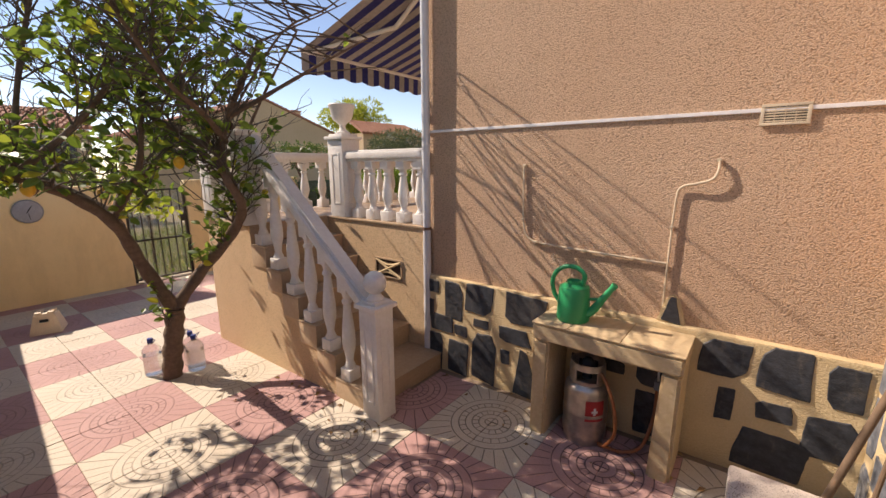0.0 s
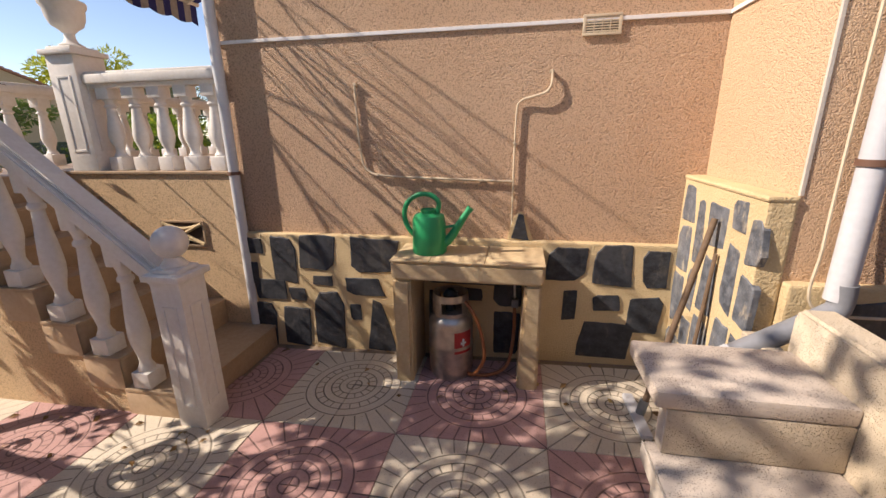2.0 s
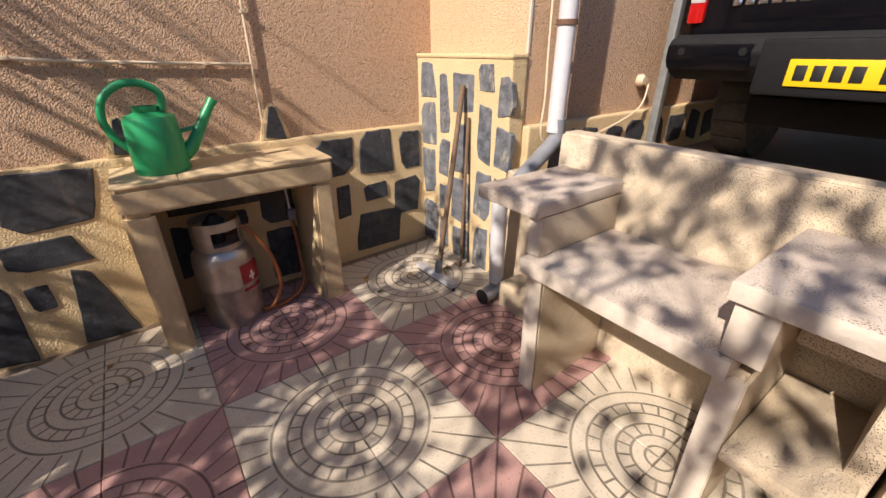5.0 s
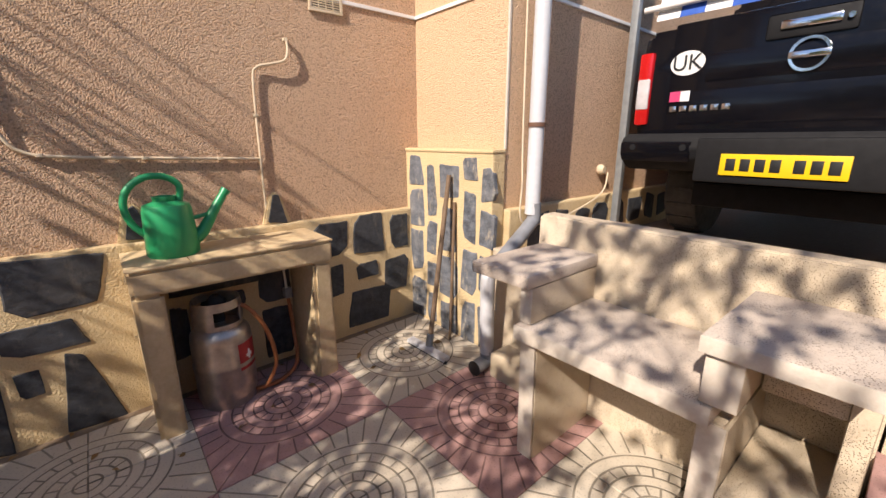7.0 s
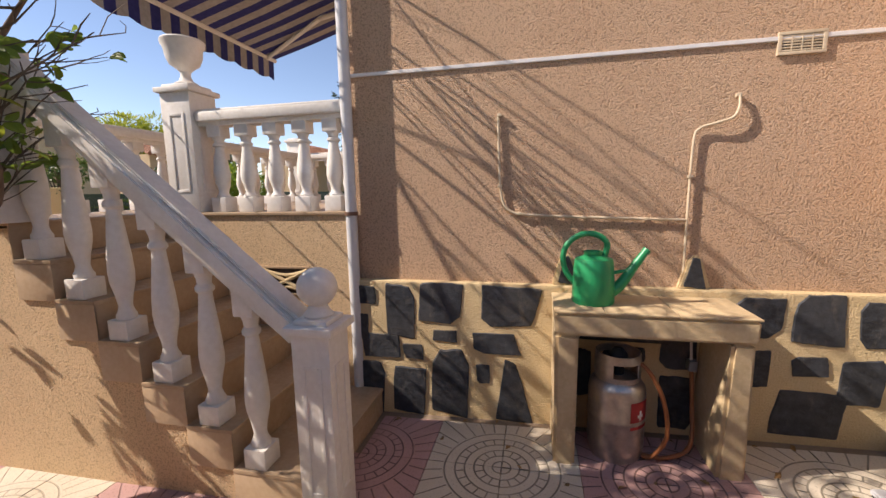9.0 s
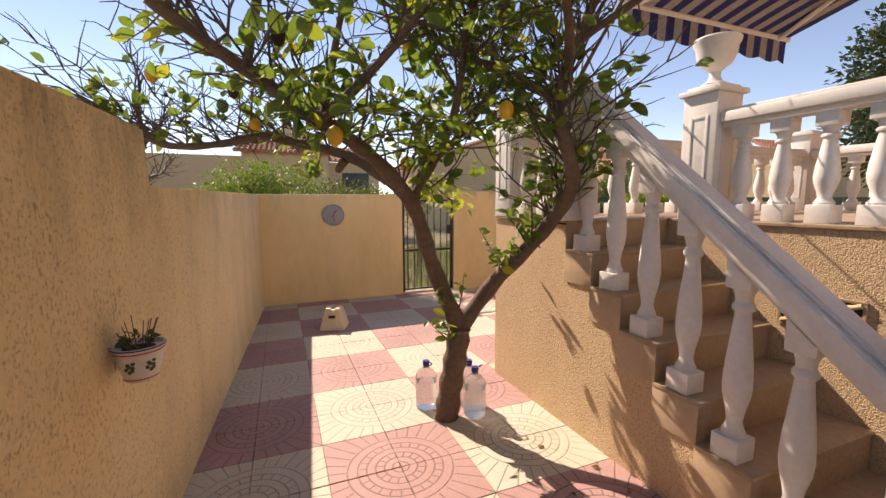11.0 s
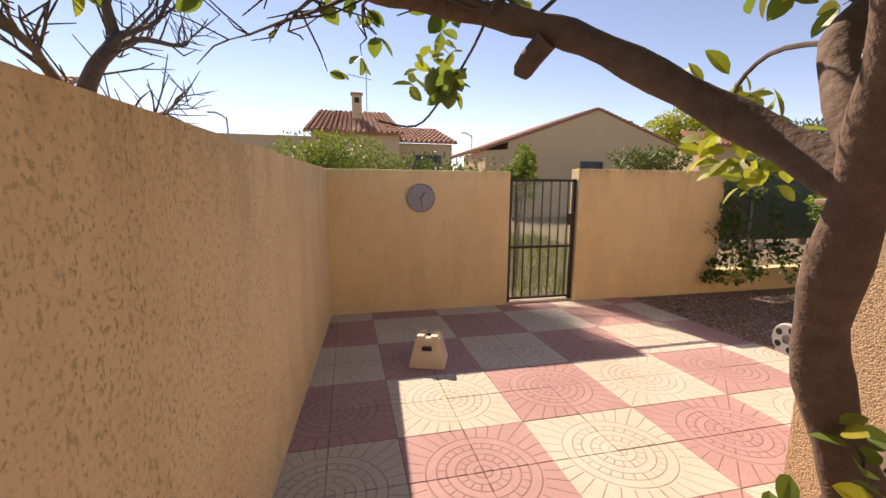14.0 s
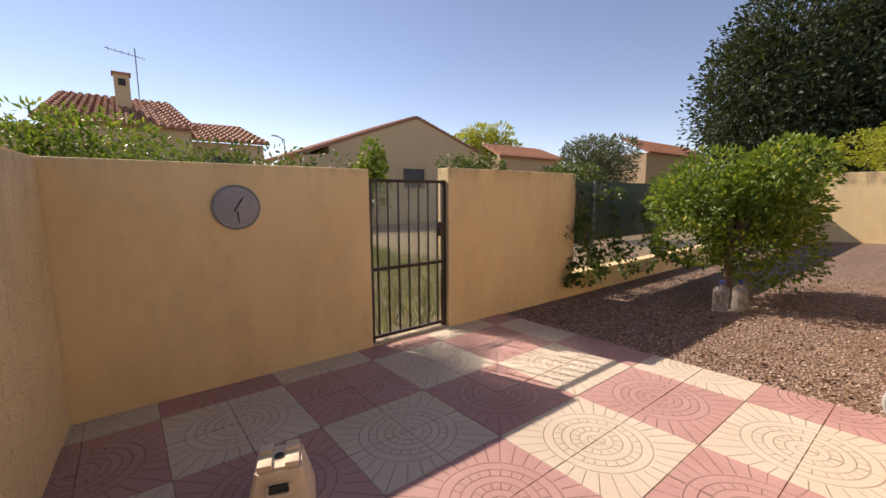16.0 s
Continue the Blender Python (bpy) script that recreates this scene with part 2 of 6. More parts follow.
def gravel_mat():
    m, nt, b = node_mat("red_gravel", 0.9)
    geo = nt.nodes.new("ShaderNodeNewGeometry").outputs["Position"]
    v = nt.nodes.new("ShaderNodeTexVoronoi")
    v.inputs["Scale"].default_value = 48
    link(nt, geo, v.inputs["Vector"])
    sep = nt.nodes.new("ShaderNodeSeparateColor")
    link(nt, v.outputs["Color"], sep.inputs[0])
    c = mixed(nt, sep.outputs[0], (0.22, 0.125, 0.09), (0.45, 0.34, 0.26))
    c = mixed(nt, ramp(nt, v.outputs["Distance"], 0.35, 0.75, 0.0, 0.85), c, (0.07, 0.045, 0.03))
    litter = ramp(nt, noise_tex(nt, 1.6, 6, 0.7, "World"), 0.46, 0.66)
    c = mixed(nt, math_node(nt, "MULTIPLY", litter, 0.55), c, (0.16, 0.09, 0.05))
    link(nt, c, b.inputs["Base Color"])
    bumped(nt, b, math_node(nt, "SUBTRACT", 1.0, v.outputs["Distance"]), 1.0, 0.02)
    return m


GRAVEL = gravel_mat()


def leaf_mat(name, a, b2, c3, trans=0.35, rough=0.45):
    m, nt, b = node_mat(name, rough)
    ri = nt.nodes.new("ShaderNodeNewGeometry").outputs["Random Per Island"]
    c = mixed(nt, ramp(nt, ri, 0.0, 0.75), a, b2)
    c = mixed(nt, ramp(nt, ri, 0.86, 0.98), c, c3)
    link(nt, c, b.inputs["Base Color"])
    tr = nt.nodes.new("ShaderNodeBsdfTranslucent")
    link(nt, mixed(nt, 0.35, c, (0.30, 0.40, 0.03)), tr.inputs[0])
    mx = nt.nodes.new("ShaderNodeMixShader")
    mx.inputs[0].default_value = trans
    link(nt, b.outputs[0], mx.inputs[1])
    link(nt, tr.outputs[0], mx.inputs[2])
    link(nt, mx.outputs[0], nt.nodes["Material Output"].inputs[0])
    return m


LEAF = leaf_mat("lemon_leaf", (0.06, 0.12, 0.022), (0.15, 0.23, 0.045), (0.50, 0.44, 0.04), 0.5)
CITRUS = leaf_mat("citrus_leaf", (0.06, 0.13, 0.018), (0.17, 0.27, 0.035), (0.42, 0.44, 0.05), 0.40)
DARKLEAF = leaf_mat("dark_cypress_leaf", (0.010, 0.022, 0.010), (0.022, 0.045, 0.018), (0.04, 0.06, 0.02), 0.1, 0.7)
HEDGE = leaf_mat("hedge_leaf", (0.03, 0.06, 0.015), (0.08, 0.14, 0.03), (0.16, 0.22, 0.05), 0.3)
OLIVE = leaf_mat("grey_green_leaf", (0.04, 0.055, 0.03), (0.10, 0.12, 0.07), (0.16, 0.17, 0.10), 0.2)
YELLEAF = leaf_mat("yellow_green_leaf", (0.22, 0.27, 0.03), (0.42, 0.44, 0.05), (0.60, 0.55, 0.08), 0.5)


def tile_mat(name, base, dark):
    """A cast quarter-circle tile: rings and rays round the tile's corner, as grooves. The tile's corner is its origin."""
    m, nt, b = node_mat(name, 0.75)
    tc = nt.nodes.new("ShaderNodeTexCoord").outputs["Object"]
    sp = nt.nodes.new("ShaderNodeSeparateXYZ")
    link(nt, tc, sp.inputs[0])
    x, y = sp.outputs[0], sp.outputs[1]
    r = math_node(nt, "SQRT", math_node(nt, "ADD", math_node(nt, "MULTIPLY", x, x), math_node(nt, "MULTIPLY", y, y)))
    ang = math_node(nt, "DIVIDE", math_node(nt, "ARCTAN2", y, x), math.pi / 2)

    def near(val, at, half):
        d = math_node(nt, "ABSOLUTE", math_node(nt, "SUBTRACT", val, at))
        return ramp(nt, d, half * 0.55, half, 1.0, 0.0)

    def band(lo, hi):
        return math_node(nt, "MULTIPLY", math_node(nt, "GREATER_THAN", r, lo), math_node(nt, "LESS_THAN", r, hi))

    groove = near(r, 0.048, 0.0055)
    for radius in (0.095, 0.145, 0.195, 0.245, 0.302):
        groove = math_node(nt, "MAXIMUM", groove, near(r, radius, 0.0055))
    for lo, hi, count, shift in ((0.0, 0.048, 1.0, 0.5), (0.095, 0.145, 4.0, 0.5), (0.195, 0.245, 6.0, 0.5), (0.315, 0.60, 8.0, 0.5)):
        turn = math_node(nt, "FRACT", math_node(nt, "ADD", math_node(nt, "MULTIPLY", ang, count), shift))
        away = math_node(nt, "ABSOLUTE", math_node(nt, "SUBTRACT", turn, 0.5))
        arc = math_node(nt, "MULTIPLY", math_node(nt, "MULTIPLY", away, r), math.pi / 2 / count)
        ray = math_node(nt, "MULTIPLY", ramp(nt, arc, 0.0026, 0.0050, 1.0, 0.0), band(lo, hi))
        groove = math_node(nt, "MAXIMUM", groove, ray)
    rnd = nt.nodes.new("ShaderNodeObjectInfo").outputs["Random"]
    grain = noise_tex(nt, 120, 3, 0.6, "World")
    broad = noise_tex(nt, 2.6, 5, 0.65, "World")
    worn = ramp(nt, noise_tex(nt, 5.0, 3, 0.6, "World"), 0.3, 0.6, 0.55, 1.0)
    groove = math_node(nt, "MULTIPLY", groove, worn)
    c = mixed(nt, ramp(nt, broad, 0.35, 0.72, 0.0, 0.7), base, dark)
    c = mixed(nt, math_node(nt, "MULTIPLY", rnd, 0.35), c, dark)
    c = mixed(nt, ramp(nt, grain, 0.56, 0.70, 0.0, 0.55), c, tuple(v * 0.45 for v in dark))
    wp = nt.nodes.new("ShaderNodeSeparateXYZ")
    link(nt, nt.nodes.new("ShaderNodeNewGeometry").outputs["Position"], wp.inputs[0])
    dirt = ramp(nt, wp.outputs[0], -4.2, -1.8, 0.45, 0.9)
    c = mixed(nt, math_node(nt, "MULTIPLY", groove, dirt), c, tuple(v * 0.30 for v in dark))
    link(nt, c, b.inputs["Base Color"])
    h = math_node(nt, "SUBTRACT", math_node(nt, "MULTIPLY", grain, 0.08), groove)
    bumped(nt, b, h, 0.6, 0.006)
    return m


CREAMTILE = tile_mat("cream_paving", (0.61, 0.545, 0.445), (0.50, 0.425, 0.32))
REDTILE = tile_mat("red_paving", (0.47, 0.29, 0.265), (0.38, 0.21, 0.19))


def glass_mat(name, tint, rough=0.05):
    m, nt, b = node_mat(name, rough)
    b.inputs["Base Color"].default_value = (*tint, 1)
    b.inputs["Transmission Weight"].default_value = 0.9
    b.inputs["IOR"].default_value = 1.15
    return m


BOTTLE = glass_mat("clear_plastic", (0.96, 0.96, 0.94), 0.18)


# ---- mesh helpers ----
def fz(x):
    """The paving falls gently towards the gate."""
    return 0.025 * x


def mesh_ob(name, bm, mat, parent=None, label="", smooth=False):
    me = bpy.data.meshes.new(name)
    bmesh.ops.recalc_face_normals(bm, faces=bm.faces)
    bm.to_mesh(me)
    bm.free()
    me.materials.append(mat)
    if smooth:
        me.polygons.foreach_set("use_smooth", [True] * len(me.polygons))
        me.set_sharp_from_angle(angle=radians(38))
    ob = new(name, me)
    if parent:
        ob.parent = parent
    if label:
        ob["label"] = label
    return ob


def part(name, bm, material, parent, label="", smooth=True):
    return mesh_ob(name, bm, material, parent, label, smooth)


def empty(name, at, rz=0.0, **tags):
    e = new(name)
    e.empty_display_size = 0.1
    e.matrix_basis = pose(*at, 0, 0, rz)
    return tagged(e, **tags)


def cube(lo, hi, bevel=0.0, bm=None):
    bm = bm or bmesh.new()
    lo, hi = Vector(lo), Vector(hi)
    mid, size = (lo + hi) / 2, hi - lo
    r = bmesh.ops.create_cube(bm, size=1.0, matrix=Matrix.Translation(mid) @ Matrix.Diagonal((*size, 1)))
    if bevel:
        es = list({e for v in r["verts"] for e in v.link_edges})
        bmesh.ops.bevel(bm, geom=es, offset=bevel, segments=2, affect="EDGES", profile=0.6)
    return bm


def lathe(profile, n=20, bm=None, m=None):
    bm = bm or bmesh.new()
    m = m or Matrix()
    rings = []
    for r, z in profile:
        if r <= 1e-6:
            rings.append([bm.verts.new(m @ Vector((0, 0, z)))])
        else:
            rings.append([bm.verts.new(m @ Vector((r * math.cos(2 * math.pi * k / n), r * math.sin(2 * math.pi * k / n), z))) for k in range(n)])
    for a, b in zip(rings, rings[1:]):
        for k in range(n):
            q = [a[k % len(a)], a[(k + 1) % len(a)], b[(k + 1) % len(b)], b[k % len(b)]]
            q = list(dict.fromkeys(q))
            if len(q) > 2:
                bm.faces.new(q)
    return bm


def smooth_line(pts, k=6):
    """Catmull-Rom through the points."""
    pts = [Vector(p) for p in pts]
    out = []
    for i in range(len(pts) - 1):
        p0, p1, p2, p3 = pts[max(i - 1, 0)], pts[i], pts[i + 1], pts[min(i + 2, len(pts) - 1)]
        for j in range(k):
            t = j / k
            out.append(0.5 * (2 * p1 + (p2 - p0) * t + (2 * p0 - 5 * p1 + 4 * p2 - p3) * t * t + (3 * p1 - p0 - 3 * p2 + p3) * t ** 3))
    out.append(pts[-1])
    return out


def tube(pts, radius, n=8, bm=None, closed=True):
    """A round bar along the points; radius: a number or one per point."""
    bm = bm or bmesh.new()
    pts = [Vector(p) for p in pts]
    rad = radius if isinstance(radius, (list, tuple)) else [radius] * len(pts)
    rings = []
    side = None
    for i, p in enumerate(pts):
        d = (pts[min(i + 1, len(pts) - 1)] - pts[max(i - 1, 0)])
        if d.length < 1e-9:
            d = Vector((0, 0, 1))
        d.normalize()
        if side is None:
            side = d.orthogonal().normalized()
        side = side - d * side.dot(d)
        side = side.normalized() if side.length > 1e-6 else d.orthogonal().normalized()
        up = d.cross(side)
        rings.append([bm.verts.new(p + rad[i] * (math.cos(2 * math.pi * k / n) * side + math.sin(2 * math.pi * k / n) * up)) for k in range(n)])
    for a, b in zip(rings, rings[1:]):
        for k in range(n):
            bm.faces.new((a[k], a[(k + 1) % n], b[(k + 1) % n], b[k]))
    if closed and n > 2:
        bm.faces.new(rings[0][::-1])
        bm.faces.new(rings[-1])
    return bm


def prism(poly, axis, lo, hi, bevel=0.0, bm=None):
    """A polygon of two coordinates drawn out along the axis ('x', 'y' or 'z')."""
    bm = bm or bmesh.new()

    def at(a, b, c):
        return {"x": (c, a, b), "y": (a, c, b), "z": (a, b, c)}[axis]
    lov = [bm.verts.new(at(a, b, lo)) for a, b in poly]
    hiv = [bm.verts.new(at(a, b, hi)) for a, b in poly]
    bm.faces.new(lov[::-1])
    bm.faces.new(hiv)
    n = len(poly)
    for k in range(n):
        bm.faces.new((lov[k], lov[(k + 1) % n], hiv[(k + 1) % n], hiv[k]))
    if bevel:
        bmesh.ops.bevel(bm, geom=[e for e in bm.edges if e.verts[0] in set(lov + hiv)], offset=bevel, segments=2, affect="EDGES")
    return bm


def setting(name, bm, mat, label, category="wall"):
    return tagged(mesh_ob(name, bm, mat), label=label, category=category, kind="structure")

# stones of the plinth: place along the wall, height, width, height of each
STONES_LEFT = [(-2.24, 0.75, 0.17, 0.13), (-2.25, 0.53, 0.08, 0.18), (-2.13, 0.41, 0.27, 0.16), (-2.2, 0.11, 0.17, 0.37), (-1.99, 0.65, 0.2, 0.36), (-1.71, 0.71, 0.29, 0.26), (-1.3, 0.71, 0.38, 0.26), (-1.7, 0.5, 0.17, 0.08), (-1.91, 0.38, 0.13, 0.1), (-1.37, 0.47, 0.29, 0.14), (-1.94, 0.11, 0.21, 0.33), (-1.66, 0.18, 0.235, 0.46), (-1.45, 0.26, 0.09, 0.13), (-1.28, 0.16, 0.25, 0.42)]
STONES_TABLE = [(-0.65, 0.57, 0.46, 0.08), (-0.63, 0.46, 0.24, 0.1), (-0.34, 0.48, 0.19, 0.2), (-0.34, 0.18, 0.18, 0.32), (-0.85, 0.33, 0.08, 0.3)]
STONES_RIGHT = [(0.04, 0.70, 0.24, 0.24), (0.33, 0.70, 0.25, 0.28), (0.58, 0.70, 0.16, 0.27), (0.07, 0.42, 0.1, 0.22), (0.3, 0.45, 0.16, 0.12), (0.55, 0.38, 0.22, 0.26), (0.31, 0.17, 0.32, 0.27)]

# ---- large structure ----
TILE = 0.4
X_GATE, Y_CORNER = -8.40, -2.99


def y_left(x):
    """Inner face of the long garden wall, which runs a little askew."""
    return Y_CORNER - 0.055 * (x - X_GATE)


setting("ground", prism([(-90, -70), (60, -70), (60, 90), (-90, 90)], "z", -0.9, -0.42), surface("dry_ground", (0.26, 0.19, 0.11), (0.15, 0.12, 0.07), 0.95, big=0.3, fine=6, relief=0.2),
        "dry sandy ground with sparse weeds round the plots", "ground")


def sloped_slab(name, x0, x1, y0, y1, top, thick, mat, label, category):
    bm = bmesh.new()
    v = [bm.verts.new((x, y, fz(x) + top - d)) for d in (thick, 0) for x, y in ((x0, y0), (x1, y0), (x1, y1), (x0, y1))]
    for q in ((3, 2, 1, 0), (4, 5, 6, 7), (0, 1, 5, 4), (1, 2, 6, 5), (2, 3, 7, 6), (3, 0, 4, 7)):
        bm.faces.new([v[k] for k in q])
    return setting(name, bm, mat, label, category)


JOINT = surface("paving_joint", (0.26, 0.19, 0.13), (0.15, 0.11, 0.08), 0.95, big=3, fine=60, relief=0.3)
paving = sloped_slab("pavement", -8.4, 1.0, -3.7, 1.085, -0.008, 0.3, JOINT, "patio paving of red and cream patterned tiles in a checkerboard", "paving")
gravel = sloped_slab("gravel_bed", -8.4, -4.7, 1.085, 16, -0.012, 0.3, GRAVEL, "reddish gravel bed of the garden beside the patio", "gravel")

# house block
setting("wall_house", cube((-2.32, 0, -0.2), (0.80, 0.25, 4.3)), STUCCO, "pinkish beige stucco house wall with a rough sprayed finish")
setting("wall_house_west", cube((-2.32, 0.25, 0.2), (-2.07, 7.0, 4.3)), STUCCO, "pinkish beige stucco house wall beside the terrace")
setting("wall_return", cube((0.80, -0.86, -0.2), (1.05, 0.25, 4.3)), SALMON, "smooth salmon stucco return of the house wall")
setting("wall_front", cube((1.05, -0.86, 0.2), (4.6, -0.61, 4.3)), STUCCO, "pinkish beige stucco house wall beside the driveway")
setting("house_roof", cube((-2.6, -0.4, 4.3), (5.0, 7.2, 4.5)), ROOF, "plain house roof slab above the stucco walls", "roof")
# white string course
for nm, lo, hi in (("trim_wall", (-2.32, -0.012, 2.130), (0.80, 0.01, 2.152)), ("trim_return", (0.788, -0.872, 2.130), (0.81, -0.012, 2.152)), ("trim_front", (0.81, -0.872, 2.130), (4.6, -0.85, 2.152))):
    setting(nm, cube(lo, hi, 0.003), TRIMW, "thin white string course along the stucco wall", "trim")
setting("trim_corner", cube((0.795, -0.865, 1.283), (0.810, -0.852, 4.3), 0.002), PALE_EDGE, "thin pale bead on the corner of the stucco wall", "trim")

# plinth with slates
def plinth(name, lo, hi, label):
    return setting(name, cube(lo, hi, 0.012), MORTAR, label, "plinth")


plinth_a = plinth("plinth_wall", (-2.31, -0.055, -0.3), (0.70, 0.02, 0.85), "rough cream mortar plinth set with dark slate stones")
plinth_b = plinth("plinth_pier", (0.69, -0.872, -0.3), (0.797, -0.002, 1.265), "cream mortar pier set with dark slate stones, stepped cap")
plinth_c = plinth("plinth_front", (0.80, -0.915, -0.3), (4.6, -0.84, 0.93), "cream mortar plinth with dark slates along the driveway")
setting("pier_cap", cube((0.682, -0.876, 1.258), (0.798, -0.002, 1.282), 0.011), MORTAR, "cream plaster cap of the slate pier", "cap")


def slate(parent, m, w, h, seed, depth=0.03, corner=0.0, mat=None):
    """One split stone in the plane of m (x along, z up, -y out), with a broken outline."""
    rnd = random.Random(seed)
    lean = rnd.uniform(-0.10, 0.10)
    cut = []
    for a, b in ((-0.5, -0.5), (0.5, -0.5), (0.5, 0.5), (-0.5, 0.5)):
        cut.append((a * (1 - rnd.random() ** 2 * 0.26) + b * lean, b * (1 - rnd.random() ** 2 * 0.22)))
    if corner:
        cut[2], cut[3] = (cut[2][0] * (1 - corner), cut[2][1]), (cut[3][0] * (1 - corner), cut[3][1])
    poly = []
    for i in range(4):
        (px, pz), (ax, az), (bx, bz) = cut[i - 1], cut[i], cut[(i + 1) % 4]
        c = rnd.choice((0.04, 0.06, 0.09, 0.20))
        poly.append((ax + (px - ax) * c, az + (pz - az) * c))
        poly.append((ax * 0.985, az * 0.985)) if c > 0.05 and c < 0.1 else None
        poly.append((ax + (bx - ax) * c, az + (bz - az) * c))
        bow = rnd.uniform(-0.03, 0.05)
        for t in (0.3, 0.45, 0.6, 0.74):
            j = rnd.uniform(-0.022, 0.022) + bow * math.sin(math.pi * t)
            poly.append(((ax + (bx - ax) * t) * (1 + j), (az + (bz - az) * t) * (1 + j)))
    poly = [(a * w, b * h) for a, b in poly]
    bm = bmesh.new()
    rings = []
    tip = (rnd.uniform(-0.004, 0.004), rnd.uniform(-0.004, 0.004))
    for y, s in ((0.02, 1.0), (-depth * 0.6, 1.0), (-depth, 0.955)):
        rings.append([bm.verts.new((a * s, y + ((a / w * tip[0] + b / h * tip[1]) if s < 1 else 0), b * s)) for a, b in poly])
    n = len(poly)
    for a, b in zip(rings, rings[1:]):
        for i in range(n):
            bm.faces.new((a[i], a[(i + 1) % n], b[(i + 1) % n], b[i]))
    bm.faces.new(rings[-1])
    ob = mesh_ob("stone", bm, mat or SLATE, parent)
    ob.matrix_basis = m
    return ob


for k, (cx, cz, w, h) in enumerate(STONES_LEFT + STONES_TABLE + STONES_RIGHT):
    slate(plinth_a, pose(cx, -0.05, cz), w * 1.05, h * 1.04, 100 + k, 0.012, 0.7 if k == 13 else 0.0)
# two pointed stones that rise above the plinth behind the table
for cx, k in ((-0.955, 0), (-0.272, 1)):
    setting("mortar_bed", prism([(cx - 0.085, 0.845), (cx + 0.085, 0.845), (cx + 0.035, 1.01), (cx, 1.045), (cx - 0.045, 1.0)], "y", -0.03, 0.01, 0.008), MORTAR, "cream mortar round a pointed slate", "mortar")
    slate(plinth_a, pose(cx, -0.028, 0.94), 0.13, 0.18, 190 + k, 0.010, 0.72)
rnd = random.Random(5)
yy = -0.03
for column, wide in enumerate((0.20, 0.12, 0.22, 0.15, 0.13)):
    z = -0.02 + rnd.uniform(0, 0.06)
    while z < 1.20:
        h = min(rnd.uniform(0.20, 0.36), 1.235 - z)
        if h > 0.09:
            slate(plinth_b, Matrix.Translation((0.695, yy - wide / 2, z + h / 2)) @ pose(0, 0, 0, 0, 0, -90) @ pose(0, 0, 0, 0, rnd.uniform(-6, 6), 0), wide * rnd.uniform(0.86, 1.02), h, 300 + column * 10 + int(z * 9), 0.009, rnd.choice((0, 0, 0, 0.35)), PALE_SLATE)
        z += h + rnd.uniform(0.02, 0.05)
    yy -= wide + 0.012
x = 0.96
while x < 4.4:
    w = rnd.uniform(0.16, 0.26)
    slate(plinth_c, pose(x + w / 2, -0.91, 0.77, 0, rnd.uniform(-12, 12), 0), w, 0.22, 400 + int(x * 20), 0.012)
    x += w + 0.06

# garden walls
bm = prism([(-8.40, -0.5), (3.5, -0.5), (3.5, 1.76), (-3.81, 1.76), (-3.81, 1.485), (-8.40, 1.535)], "y", -0.22, 0.0, 0.014)
for v in bm.verts:
    v.co.y += y_left(v.co.x)
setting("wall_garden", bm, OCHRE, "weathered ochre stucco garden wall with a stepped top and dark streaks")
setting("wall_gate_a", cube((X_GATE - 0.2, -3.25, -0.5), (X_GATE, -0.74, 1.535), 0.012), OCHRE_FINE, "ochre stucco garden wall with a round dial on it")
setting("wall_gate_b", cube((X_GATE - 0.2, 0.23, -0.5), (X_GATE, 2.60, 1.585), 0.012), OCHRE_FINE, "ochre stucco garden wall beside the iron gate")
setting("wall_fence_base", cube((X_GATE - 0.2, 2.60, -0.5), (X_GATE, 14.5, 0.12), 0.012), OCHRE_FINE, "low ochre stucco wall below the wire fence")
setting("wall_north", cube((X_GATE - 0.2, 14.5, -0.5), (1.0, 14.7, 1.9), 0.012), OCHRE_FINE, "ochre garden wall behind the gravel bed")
setting("gate_threshold", cube((X_GATE - 0.2, -0.74, -0.5), (X_GATE, 0.23, -0.19), 0.006), CONCRETE, "concrete threshold below the iron gate", "threshold")

# terrace block and stairs
setting("terrace", cube((-4.70, -0.06, -0.4), (-2.33, 7.0, 1.275)), TANSTUCCO, "raised terrace block with stucco sides", "terrace")
setting("terrace_floor", cube((-4.72, -0.075, 1.276), (-2.33, 7.0, 1.30), 0.006), STEP_TILE, "brown tiled terrace floor", "floor")
setting("landing_floor", cube((-4.72, -0.975, 1.276), (-3.95, -0.077, 1.30), 0.006), STEP_TILE, "brown tiled stair landing", "floor")

